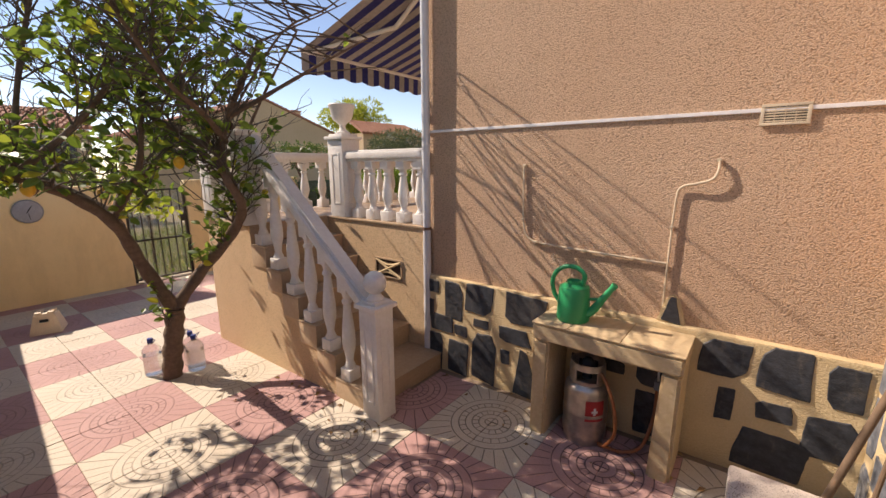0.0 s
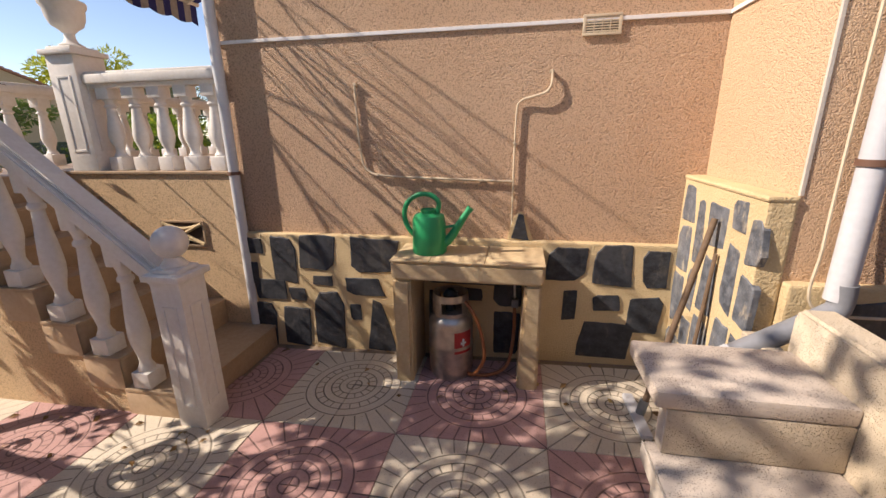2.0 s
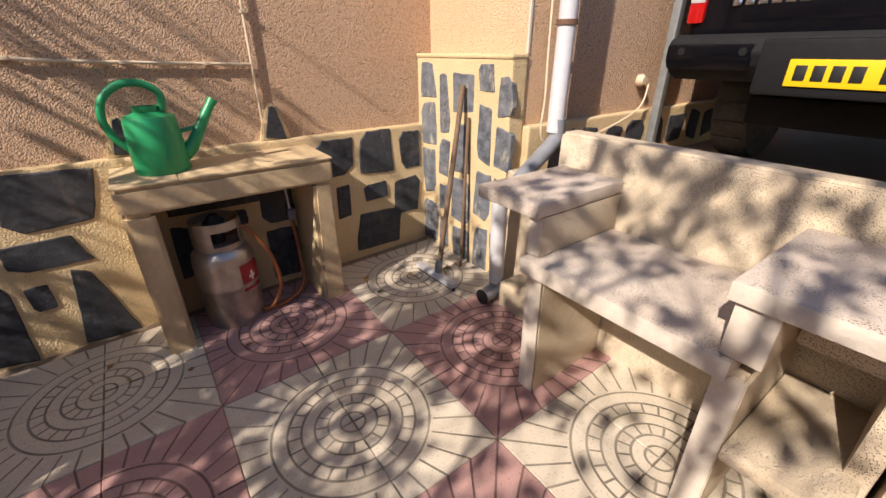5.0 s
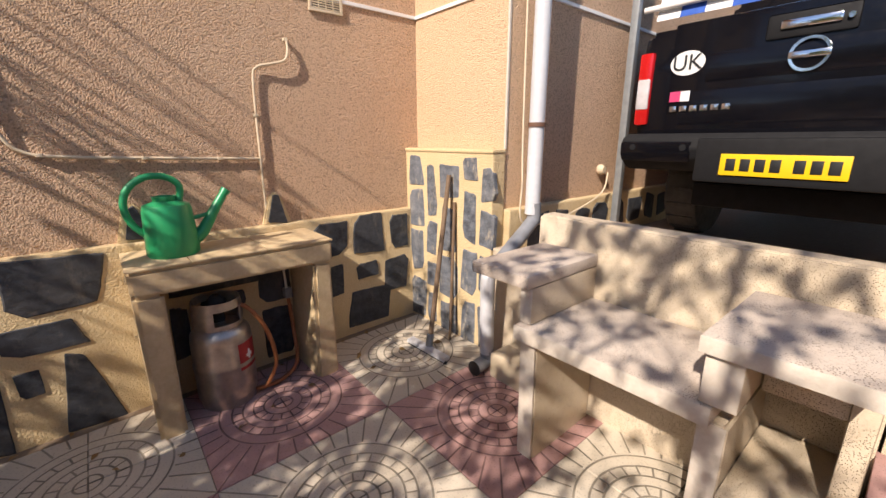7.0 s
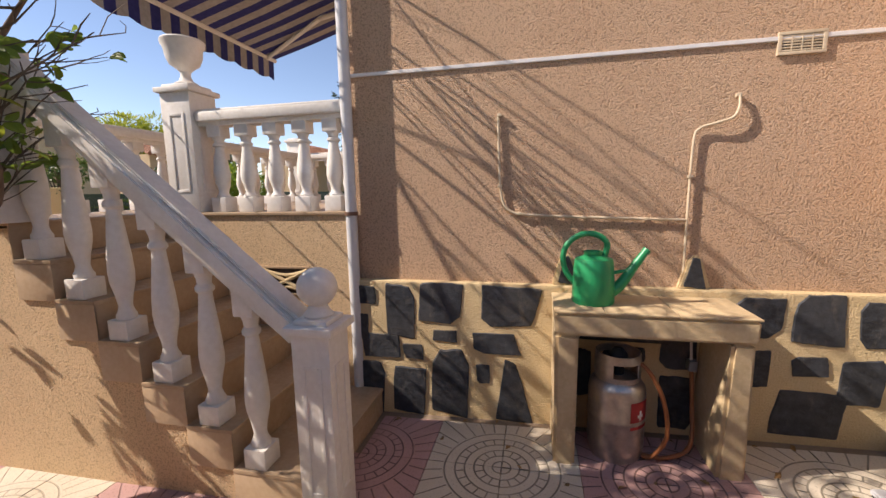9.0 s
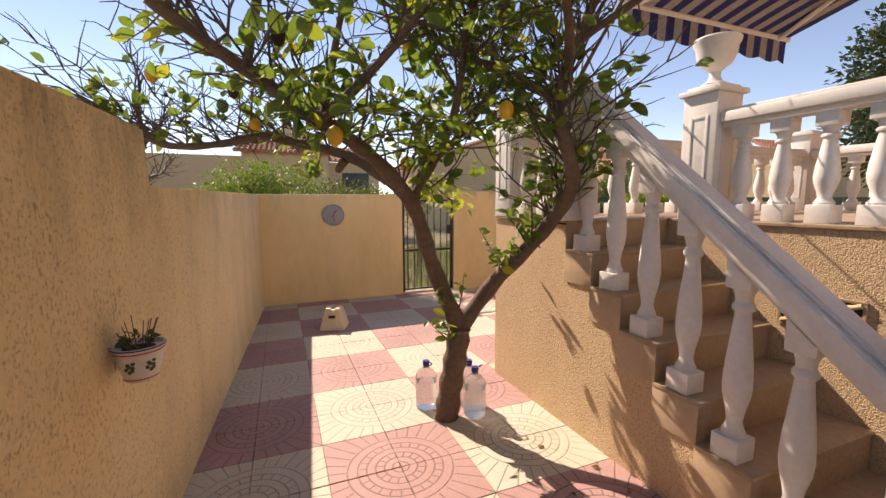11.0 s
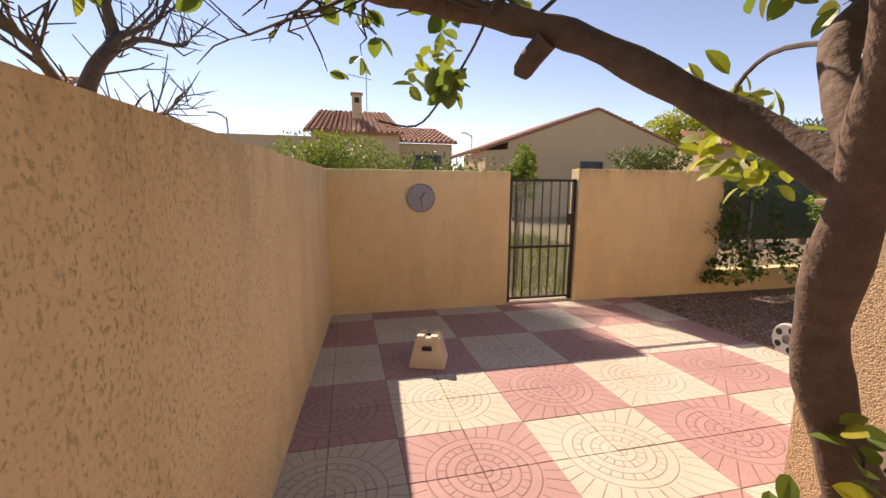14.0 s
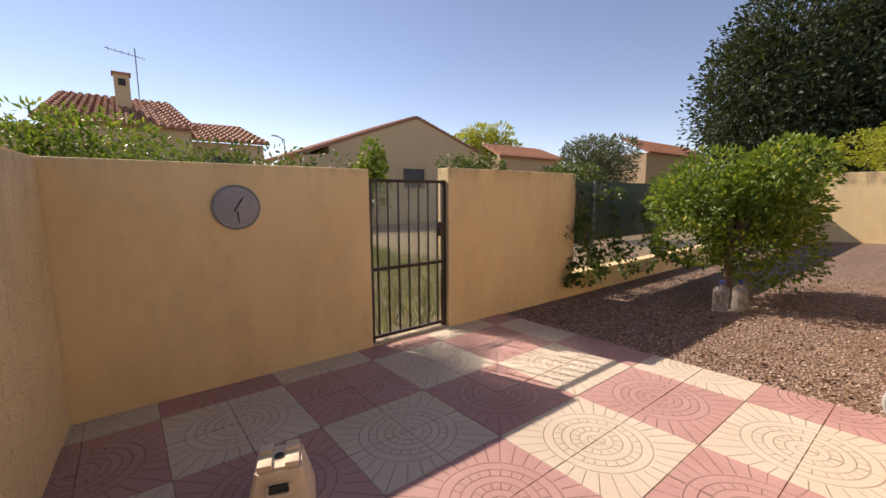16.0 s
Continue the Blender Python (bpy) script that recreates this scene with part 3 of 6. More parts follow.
stairs = empty("staircase", (0, 0, 0), label="outdoor stucco staircase with brown tiled treads up to the terrace", category="staircase")
poly = [(-2.14, -0.4), (-2.14, 0.09)]
RISERS = [-2.14, -2.547, -2.79, -3.03, -3.27, -3.51, -3.75]
for n in range(1, 7):
    z = 0.09 + 0.2 * (n - 1)
    poly += [(RISERS[n], z), (RISERS[n], z + 0.2 if n < 6 else z + 0.18)]
poly += [(-4.70, 1.27), (-4.70, -0.4)]
part("body", prism(poly, "y", -0.955, -0.062), TANSTUCCO, stairs, "beige stucco stair side", False)
for n in range(1, 7):
    z = 0.09 + 0.2 * (n - 1)
    part("tread", cube((RISERS[n], -0.972, z + 0.001), (RISERS[n - 1] + 0.015, -0.064, z + 0.022), 0.004), STEP_TILE, stairs, "brown tile tread")
    part("riser", cube((RISERS[n - 1] - 0.004, -0.967, z - 0.178), (RISERS[n - 1] + 0.006, -0.066, z), 0.002), STEP_TILE, stairs, "brown tile riser")
    part("side_tile", cube((RISERS[n] - 0.002, -0.968, z - 0.19), (RISERS[n - 1] + 0.006, -0.958, z), 0.002), SIDE_TILE, stairs, "brown side tile below the tread")
part("riser", cube((RISERS[6] - 0.004, -0.967, 1.112), (RISERS[6] + 0.006, -0.066, 1.285), 0.002), STEP_TILE, stairs)
part("tread", cube((-3.948, -0.972, 1.283), (RISERS[6] + 0.015, -0.078, 1.302), 0.004), STEP_TILE, stairs)


def baluster_profile(h):
    """Turned shaft between square blocks."""
    b, t = 0.10, h - 0.075
    s = t - b
    pts = [(0.0, b), (0.044, b), (0.046, b + 0.03 * s), (0.036, b + 0.06 * s), (0.030, b + 0.10 * s), (0.036, b + 0.17 * s), (0.052, b + 0.28 * s),
           (0.056, b + 0.36 * s), (0.052, b + 0.48 * s), (0.042, b + 0.64 * s), (0.033, b + 0.78 * s), (0.030, b + 0.84 * s), (0.042, b + 0.86 * s),
           (0.042, b + 0.885 * s), (0.031, b + 0.91 * s), (0.034, b + 0.95 * s), (0.045, t), (0.0, t)]
    return pts


def baluster(parent, at, h, topless=False):
    bm = lathe(baluster_profile(h), 18)
    cube((-0.058, -0.058, 0), (0.058, 0.058, 0.102), 0.006, bm)
    cube((-0.052, -0.052, h - 0.078), (0.052, 0.052, h + (0.09 if topless else 0.0)), 0.005, bm)
    ob = part("baluster", bm, WHITE, parent)
    ob.location = at
    return ob


def newel(parent, x, y, z0, z1, w=0.21):
    bm = cube((x - w / 2, y - w / 2, z0), (x + w / 2, y + w / 2, z1), 0.008)
    p = part("post", bm, WHITE, parent, "white post with recessed panel")
    for sx, sy in ((0, -1), (1, 0), (-1, 0), (0, 1)):
        bm = bmesh.new()
        a, d, t = w * 0.27, w / 2 + 0.005, 0.02
        lo, hi = z0 + 0.14, z1 - 0.14
        for u0, u1, v0, v1 in ((-a, -a + t, lo, hi), (a - t, a, lo, hi), (-a + t, a - t, lo, lo + t), (-a + t, a - t, hi - t, hi)):
            if sx:
                cube((x + sx * d - 0.012, y + u0, v0), (x + sx * d, y + u1, v1), 0.003, bm) if sx > 0 else cube((x - d, y + u0, v0), (x - d + 0.012, y + u1, v1), 0.003, bm)
            else:
                cube((x + u0, y + sy * d - 0.012, v0), (x + u1, y + sy * d, v1), 0.003, bm) if sy > 0 else cube((x + u0, y - d, v0), (x + u1, y - d + 0.012, v1), 0.003, bm)
        part("panel_moulding", bm, WHITE, p)
    bm = cube((x - w / 2 - 0.025, y - w / 2 - 0.025, z1), (x + w / 2 + 0.025, y + w / 2 + 0.025, z1 + 0.035), 0.008)
    cube((x - w / 2 + 0.01, y - w / 2 + 0.01, z1 + 0.033), (x + w / 2 - 0.01, y + w / 2 - 0.01, z1 + 0.06), 0.012, bm)
    part("cap", bm, WHITE, p)
    return p


rail_stair = empty("stair_balustrade", (-2.08, -0.93, 0), label="white painted cast balustrade climbing the stairs, chipped paint", category="balustrade")
rail_stair.matrix_basis = Matrix()
post = newel(rail_stair, -2.06, -0.935, -0.06, 0.83, 0.178)
part("ball_finial", lathe([(0.0, 0.885), (0.06, 0.885), (0.065, 0.90), (0.045, 0.925), (0.04, 0.94)] + [(0.086 * math.cos(a), 1.018 + 0.086 * math.sin(a)) for a in [radians(d) for d in range(-64, 91, 11)]] + [(0.0, 1.104)], 28,
     m=Matrix.Translation((-2.06, -0.935, 0))), WHITE, rail_stair, "white ball finial")
newel(rail_stair, -3.79, -0.935, 1.30, 2.12, 0.20)
slope = 0.2 / 0.24
for n in range(1, 7):
    zt = 0.112 + 0.2 * (n - 1)
    xb = (RISERS[n] + RISERS[n - 1]) / 2 - (0.09 if n == 1 else 0)
    top = 0.80 + (-2.17 - xb) * slope
    baluster(rail_stair, (xb, -0.90, zt), top - zt - 0.075, True)
a, b = Vector((-2.16, 0, 0.80)), Vector((-3.70, 0, 0.80 + 1.54 * slope))
d = (b - a).normalized()
up = Vector((-d.z, 0, d.x)) if d.x > 0 else Vector((d.z, 0, -d.x))
for w0, w1, h0, h1 in ((-0.085, 0.085, -0.02, 0.05), (-0.06, 0.06, -0.06, -0.0195), (-0.06, 0.06, 0.0495, 0.07)):
    bm = prism([((a + up * h0).x, (a + up * h0).z), ((b + up * h0).x, (b + up * h0).z), ((b + up * h1).x, (b + up * h1).z), ((a + up * h1).x, (a + up * h1).z)], "y", -0.90 + w0, -0.90 + w1, 0.008)
    part("handrail" if h0 == -0.02 else "rail_moulding", bm, WHITE, rail_stair, "sloping white handrail with chipped paint" if h0 == -0.02 else "")


def straight_balustrade(p0, p1, z0, count, name_label, posts=()):
    """Bottom curb, balusters and top rail from p0 to p1."""
    p0, p1 = Vector((*p0, 0)), Vector((*p1, 0))
    e = empty("balustrade", (0, 0, 0), label=name_label, category="balustrade")
    d = p1 - p0
    ang = math.atan2(d.y, d.x)
    m = Matrix.Translation((p0.x, p0.y, z0)) @ Matrix.Rotation(ang, 4, "Z")
    bm = cube((0, -0.085, 0.62), (d.length, 0.085, 0.685), 0.012)
    cube((0, -0.06, 0.682), (d.length, 0.06, 0.705), 0.01, bm)
    cube((0, -0.055, 0.59), (d.length, 0.055, 0.622), 0.006, bm)
    r = part("top_rail", bm, WHITE, e)
    r.matrix_basis = m
    for k in range(count):
        b = baluster(e, (0, 0, 0), 0.592)
        b.matrix_basis = Matrix.Translation(p0 + d * ((k + 0.5) / count)) @ Matrix.Translation((0, 0, z0)) @ Matrix.Rotation(ang, 4, "Z")
    for x, y, h in posts:
        newel(e, x, y, z0, z0 + h, 0.24)
    return e


straight_balustrade((-3.42, 0.03), (-2.33, 0.03), 1.30, 5, "white cast balustrade along the terrace edge", [(-3.55, 0.05, 0.82)])
straight_balustrade((-4.45, -0.90), (-3.92, -0.90), 1.30, 2, "white cast balustrade round the stair landing", [(-4.56, -0.86, 0.86)])
straight_balustrade((-4.58, -0.70), (-4.58, 3.0), 1.30, 14, "white cast balustrade on the far terrace side")
straight_balustrade((-4.48, 3.1), (-2.4, 3.1), 1.30, 8, "white cast balustrade on the back terrace side", [(-4.58, 3.1, 0.86)])
urn = mesh_ob("garden_urn", lathe([(0.0, 0.0), (0.075, 0.0), (0.078, 0.02), (0.045, 0.04), (0.032, 0.07), (0.034, 0.10), (0.06, 0.125), (0.095, 0.15), (0.115, 0.20), (0.122, 0.255), (0.135, 0.275), (0.14, 0.30),
                                  (0.132, 0.31), (0.118, 0.30), (0.105, 0.24), (0.06, 0.18), (0.0, 0.17)], 28), WHITE, smooth=True)
urn.matrix_basis = pose(-3.55, 0.05, 2.175)
tagged(urn, "white cast stone urn standing on the terrace post", "urn")
# pierced vent block in the terrace wall
vent = empty("pierced_vent", (-2.80, -0.06, 0.83), label="pierced cream vent block with a cross in a dark opening", category="vent")
bm = bmesh.new()
for lo, hi in (((-0.19, -0.012, -0.10), (0.19, 0.0, -0.085)), ((-0.19, -0.012, 0.085), (0.19, 0.0, 0.10)), ((-0.19, -0.012, -0.085), (-0.172, 0.0, 0.085)), ((0.172, -0.012, -0.085), (0.19, 0.0, 0.085))):
    cube(lo, hi, 0.002, bm)
part("frame", bm, STEP_TILE, vent)
# flat dark sheet painted in place of the shade inside the opening
part("vent_shade", cube((-0.172, -0.003, -0.085), (0.172, -0.0005, 0.085)), plain("deep_shade", (0.05, 0.03, 0.02), 0.9), vent)
for s in (1, -1):
    part("cross_bar", tube([(-0.17, -0.01, -0.08 * s), (0.0, -0.012, 0.0), (0.17, -0.01, 0.08 * s)], 0.013, 8), MORTAR, vent)
for s in (1, -1):
    part("arc", tube(smooth_line([(-0.17, -0.009, 0.075 * s), (0, -0.009, 0.04 * s), (0.17, -0.009, 0.075 * s)]), 0.011, 8), MORTAR, vent)

# driveway side
setting("driveway", cube((0.74, -3.6, -0.3), (12.0, -0.86, 0.60)), surface("driveway_tile", (0.34, 0.23, 0.15), (0.22, 0.15, 0.10), 0.85, big=1.0, fine=30, relief=0.2), "raised reddish tiled driveway behind the bench", "driveway")
setting("wall_carport", cube((7.0, -3.6, 0.55), (7.2, -0.86, 3.2)), STUCCO, "shaded end wall of the carport")

# ---- things by the house wall ----
def downpipe(x, y, z0, z1, r, foot, label, clamp_z):
    e = empty("downpipe", (0, 0, 0), label=label, category="downpipe")
    part("pipe", tube([(x, y, z0), (x, y, z1)], r, 18), PIPE, e, "pale grey plastic pipe")
    for cz in clamp_z:
        c = part("clamp", tube([(x, y, cz - 0.012), (x, y, cz + 0.012)], r + 0.007, 18), RUST, e, "rusty clamp")
        part("lug", cube((x - 0.012, y, cz - 0.008), (x + 0.012, y + 0.05, cz + 0.008), 0.002), RUST, c)
    for pts, mat in foot:
        part("elbow", tube(smooth_line(pts, 8), r - 0.003, 18), mat, e, "grey plastic elbow")
    return e


downpipe(-2.30, -0.05, 0.11, 4.2, 0.036, [], "white rainwater downpipe at the corner of the stucco wall", [1.285])
downpipe(0.935, -0.975, 0.90, 4.2, 0.044, [([(0.94, -0.985, 0.97), (0.94, -0.985, 0.88), (0.90, -0.99, 0.84), (0.62, -1.03, 0.69), (0.56, -1.035, 0.655)], GREYPVC),
                                          ([(0.58, -1.03, 0.67), (0.505, -1.04, 0.62), (0.495, -1.04, 0.54), (0.53, -1.012, 0.13)], PIPE),
                                          ([(0.527, -1.014, 0.17), (0.53, -1.012, 0.085), (0.48, -1.014, 0.065), (0.425, -1.02, 0.062)], GREYPVC)],
         "grey rainwater downpipe with elbows and an open outlet on the paving", [1.42])
part_mouth = bpy.data.objects["elbow.002"]
# black disc on the closed end stands for the shade inside
part("mouth_shade", lathe([(0.0, 0.001), (0.045, 0.001)], 18, m=pose(0.423, -1.02, 0.062, 0, -90, 4)), INK_SHADE, part_mouth, "black disc for the shade in the pipe end")

grille = empty("wall_vent", (0.14, 0, 2.115), label="small cream louvred vent grille in the stucco wall", category="vent")
bm = bmesh.new()
for lo, hi in (((-0.105, -0.016, 0.04), (0.105, 0, 0.055)), ((-0.105, -0.016, -0.055), (0.105, 0, -0.04)), ((-0.105, -0.016, -0.04), (-0.088, 0, 0.04)), ((0.088, -0.016, -0.04), (0.105, 0, 0.04))):
    cube(lo, hi, 0.002, bm)
part("frame", bm, CABLE, grille)
part("backing", cube((-0.088, -0.003, -0.04), (0.088, -0.001, 0.04)), IRON, grille)
for k in range(6):
    part("slat", cube((-0.088, -0.013, -0.037 + k * 0.0135), (0.088, -0.004, -0.030 + k * 0.0135), 0.001), CABLE, grille)
for k in range(3):
    part("mullion", cube((-0.046 + k * 0.044, -0.0145, -0.04), (-0.042 + k * 0.044, -0.003, 0.04)), CABLE, grille)

cable = empty("wall_cable", (-0.015, 0, 0.02), label="thin cream cable clipped in a loop on the stucco wall", category="cable")
pts = [(-1.345, -0.01, 1.83), (-1.34, -0.014, 1.60), (-1.325, -0.014, 1.36), (-1.27, -0.014, 1.27), (-1.12, -0.016, 1.245), (-0.70, -0.016, 1.228), (-0.32, -0.016, 1.215)]
part("run", tube(smooth_line(pts), 0.0075, 8), CABLE, cable)
pts = [(-0.312, -0.014, 0.86), (-0.312, -0.016, 1.215), (-0.305, -0.016, 1.62), (-0.28, -0.018, 1.70), (-0.20, -0.03, 1.725), (-0.13, -0.03, 1.75), (-0.105, -0.03, 1.80), (-0.105, -0.02, 1.87)]
part("riser", tube(smooth_line(pts), 0.0068, 8), CABLE, cable)
for x, z in ((-1.338, 1.83), (-1.335, 1.42), (-1.22, 1.255), (-0.85, 1.233), (-0.52, 1.222), (-0.31, 1.45), (-0.108, 1.86)):
    part("clip", cube((x - 0.012, -0.027, z - 0.008), (x + 0.012, 0.0, z + 0.008), 0.003), CABLE, cable)

table = empty("masonry_table", (0, 0, -0.03), label="small cream masonry table built against the slate plinth", category="table")
bm = prism([(-1.035, 0.715), (-0.13, 0.715), (-0.125, 0.83), (-1.04, 0.83)], "y", -0.445, -0.06, 0.014)
top = part("tabletop", bm, TABLE, table)
for k, (x0, x1) in enumerate(((-1.042, -0.80), (-0.798, -0.47), (-0.468, -0.123))):
    part("top_tile", cube((x0, -0.447, 0.831), (x1, -0.058, 0.842), 0.005), TABLE, top)
part("leg", prism([(-1.035, -0.05), (-0.925, -0.05), (-0.92, 0.716), (-1.035, 0.716)], "y", -0.435, -0.06, 0.016), TABLE, table)
part("leg", prism([(-0.265, -0.05), (-0.135, -0.05), (-0.135, 0.716), (-0.235, 0.716)], "y", -0.435, -0.06, 0.016), TABLE, table)

can = empty("watering_can", (-0.835, -0.24, 0.812), 0, label="green plastic watering can standing on the masonry table", category="watering can")
part("body", lathe([(0.0, 0.0), (0.108, 0.0), (0.114, 0.012), (0.110, 0.13), (0.104, 0.225), (0.098, 0.245), (0.06, 0.258), (0.055, 0.262), (0.0, 0.262)], 32), GREEN, can)
part("filler", lathe([(0.045, 0.25), (0.050, 0.285), (0.044, 0.285), (0.040, 0.262), (0.0, 0.26)], 24, m=pose(-0.005, 0, 0)), GREEN, can, "green filler collar, open at the top")
part("spout", tube(smooth_line([(0.09, 0, 0.06), (0.14, 0, 0.10), (0.205, 0, 0.20), (0.265, 0, 0.29)]), [0.036 - 0.018 * k / 18 for k in range(19)], 16), GREEN, can)
part("spout_rim", tube([(0.258, 0, 0.278), (0.272, 0, 0.298)], 0.023, 16), GREEN, can)
part("brace", tube([(0.09, 0, 0.165), (0.20, 0, 0.185)], 0.010, 10), GREEN, can)
part("handle", tube(smooth_line([(0.055, 0, 0.255), (0.065, 0, 0.33), (0.01, 0, 0.375), (-0.07, 0, 0.375), (-0.14, 0, 0.325), (-0.165, 0, 0.245), (-0.145, 0, 0.165), (-0.098, 0, 0.105)], 8), 0.016, 14), GREEN, can)

can.scale = (0.96, 0.96, 0.97)

gas = empty("gas_cylinder", (-0.70, -0.265, -0.02), 30, label="steel gas cylinder with a red label under the masonry table", category="gas cylinder")
gas.scale = (1.08, 1.08, 1.06)
part("body", lathe([(0.0, 0.02), (0.10, 0.02), (0.115, 0.0), (0.122, 0.0), (0.125, 0.03), (0.132, 0.05), (0.134, 0.07), (0.134, 0.20), (0.137, 0.21), (0.137, 0.225), (0.134, 0.235), (0.134, 0.34), (0.128, 0.38), (0.105, 0.41), (0.06, 0.425), (0.0, 0.428)], 36), STEEL, gas)
bm = bmesh.new()
n = 36
ring = {}
for k in range(n + 1):
    a = 2 * math.pi * k / n
    for j, (r, z) in enumerate(((0.104, 0.405), (0.108, 0.435), (0.108, 0.505), (0.104, 0.545))):
        ring[k, j] = bm.verts.new((r * math.cos(a), r * math.sin(a), z))
for k in range(n):
    for j in range(3):
        if j == 1 and (k % 18) in (4, 5, 6, 7, 8, 9, 10):
            continue
        bm.faces.new((ring[k, j], ring[k + 1, j], ring[k + 1, j + 1], ring[k, j + 1]))
bmesh.ops.remove_doubles(bm, verts=bm.verts, dist=1e-5)
bmesh.ops.solidify(bm, geom=bm.faces[:], thickness=0.006)
part("collar", bm, STEEL, gas, "steel guard collar with hand openings")
part("valve", lathe([(0.0, 0.42), (0.03, 0.42), (0.03, 0.47), (0.045, 0.48), (0.045, 0.53), (0.02, 0.56), (0.0, 0.56)], 16), BLACKRUB, gas, "black regulator valve")


def curved_patch(r, a0, a1, z0, z1, n=10):
    bm = bmesh.new()
    v = [[bm.verts.new((r * math.cos(radians(a0 + (a1 - a0) * k / n)), r * math.sin(radians(a0 + (a1 - a0) * k / n)), z)) for z in (z0, z1)] for k in range(n + 1)]
    for p, q in zip(v, v[1:]):
        bm.faces.new((p[0], q[0], q[1], p[1]))
    return bm


lab = part("label_sticker", curved_patch(0.1358, -102, -52, 0.19, 0.33), REDLAB, gas, "red paper label")
part("label_mark", curved_patch(0.1366, -86, -70, 0.25, 0.265, 4), PAPER, lab)
part("label_mark", curved_patch(0.1366, -81, -75, 0.235, 0.285, 3), PAPER, lab)
hose = empty("gas_hose", (0, 0, 0), label="orange gas hose curling from the cylinder to a wall valve", category="hose")
part("tube", tube(smooth_line([(-0.66, -0.26, 0.50), (-0.58, -0.33, 0.50), (-0.50, -0.36, 0.36), (-0.47, -0.37, 0.16), (-0.53, -0.36, 0.03), (-0.57, -0.33, 0.01), (-0.45, -0.33, 0.01), (-0.33, -0.28, 0.06), (-0.29, -0.16, 0.22), (-0.29, -0.12, 0.42)], 8), 0.011, 10), ORANGE, hose)
part("wall_valve", cube((-0.31, -0.14, 0.41), (-0.265, -0.085, 0.47), 0.008), GREYPVC, hose)
part("copper_pipe", tube([(-0.29, -0.11, 0.46), (-0.30, -0.10, 0.71)], 0.007, 8), PAPER, hose)

# leaning tools
hoe = empty("floor_squeegee", (0, 0, 0), label="floor squeegee with a worn wooden handle leaning on the pier", category="squeegee")
part("handle", tube([(0.42, -0.61, 0.06), (0.66, -0.52, 1.12)], [0.017, 0.015], 10), WOODH, hoe)
part("socket", tube([(0.408, -0.615, 0.03), (0.428, -0.607, 0.12)], 0.024, 10), GALV, hoe)
blade = part("blade", prism([(0.355, -0.44), (0.415, -0.435), (0.43, -0.80), (0.37, -0.81)], "z", 0.018, 0.046, 0.006), PIPE, hoe, "grey metal crossbar")
part("rubber_strip", prism([(0.362, -0.445), (0.372, -0.445), (0.388, -0.82), (0.378, -0.82)], "z", 0.002, 0.03, 0.002), BLACKRUB, blade, "black rubber strip")
pole = mesh_ob("garden_cane", tube([(0.60, -0.60, 0.0), (0.672, -0.56, 0.95)], 0.010, 8), WOODH, smooth=True)
tagged(pole, "thin wooden cane leaning on the slate pier", "cane")

# masonry bench with side shelves
bench = empty("masonry_bench", (0, 0, 0), label="pale terrazzo and concrete garden bench with raised side shelves", category="bench")
part("back", prism([(0.615, -0.05), (0.74, -0.05), (0.74, 0.955), (0.73, 0.975), (0.625, 0.975), (0.615, 0.955)], "y", -2.56, -1.27, 0.01), CONCRETE, bench, "pitted cream concrete backrest")
part("seat", cube((0.115, -2.245, 0.565), (0.613, -1.548, 0.63), 0.014), SLAB, bench, "pale speckled slab seat")
part("side_panel", prism([(0.17, -0.03), (0.613, -0.03), (0.613, 0.563), (0.155, 0.563)], "y", -1.63, -1.555, 0.01), CONCRETE, bench)
part("upright", cube((0.15, -1.605, 0.632), (0.613, -1.548, 0.782), 0.008), CONCRETE, bench)
part("shelf", cube((0.115, -1.608, 0.784), (0.613, -1.30, 0.838), 0.012), SLAB, bench, "pale speckled slab shelf")
part("side_panel", prism([(0.17, -0.03), (0.613, -0.03), (0.613, 0.563), (0.155, 0.563)], "y", -2.28, -2.205, 0.01), CONCRETE, bench)
part("upright", cube((0.125, -2.30, 0.632), (0.613, -2.205, 0.782), 0.008), CONCRETE, bench)
part("shelf", cube((0.105, -2.545, 0.784), (0.613, -2.19, 0.838), 0.012), SLAB, bench, "pale speckled slab shelf")
part("lower_shelf", cube((0.14, -2.53, 0.31), (0.613, -2.282, 0.36), 0.01), CONCRETE, bench)
for lo, hi in (((0.111, -2.243, 0.568), (0.1155, -1.55, 0.627)), ((0.1465, -1.603, 0.634), (0.151, -1.55, 0.780)), ((0.1215, -2.298, 0.634), (0.126, -2.207, 0.780)), ((0.101, -2.543, 0.787), (0.106, -2.192, 0.835))):
    part("cast_edge", cube(lo, hi, 0.0015), PALE_EDGE, bench, "pale cast front edge")
for y0, y1 in ((-1.628, -1.557), (-2.278, -2.207)):
    part("cast_edge", prism([(0.166, -0.02), (0.171, -0.02), (0.156, 0.561), (0.151, 0.561)], "y", y0, y1, 0.0), PALE_EDGE, bench, "pale cast front edge")
part("side_panel", cube((0.30, -2.545, -0.03), (0.613, -2.49, 0.782), 0.01), CONCRETE, bench)
part("lintel", cube((0.32, -2.49, 0.63), (0.613, -2.305, 0.78), 0.008), CONCRETE, bench)
setting("retaining_wall", cube((0.66, -1.268, -0.3), (0.74, -0.915, 0.72), 0.01), CONCRETE, "yellowish concrete retaining wall below the driveway")
setting("low_curb", cube((0.50, -1.54, -0.05), (0.655, -1.068, 0.16), 0.015), CONCRETE, "low concrete curb beside the bench", "curb")

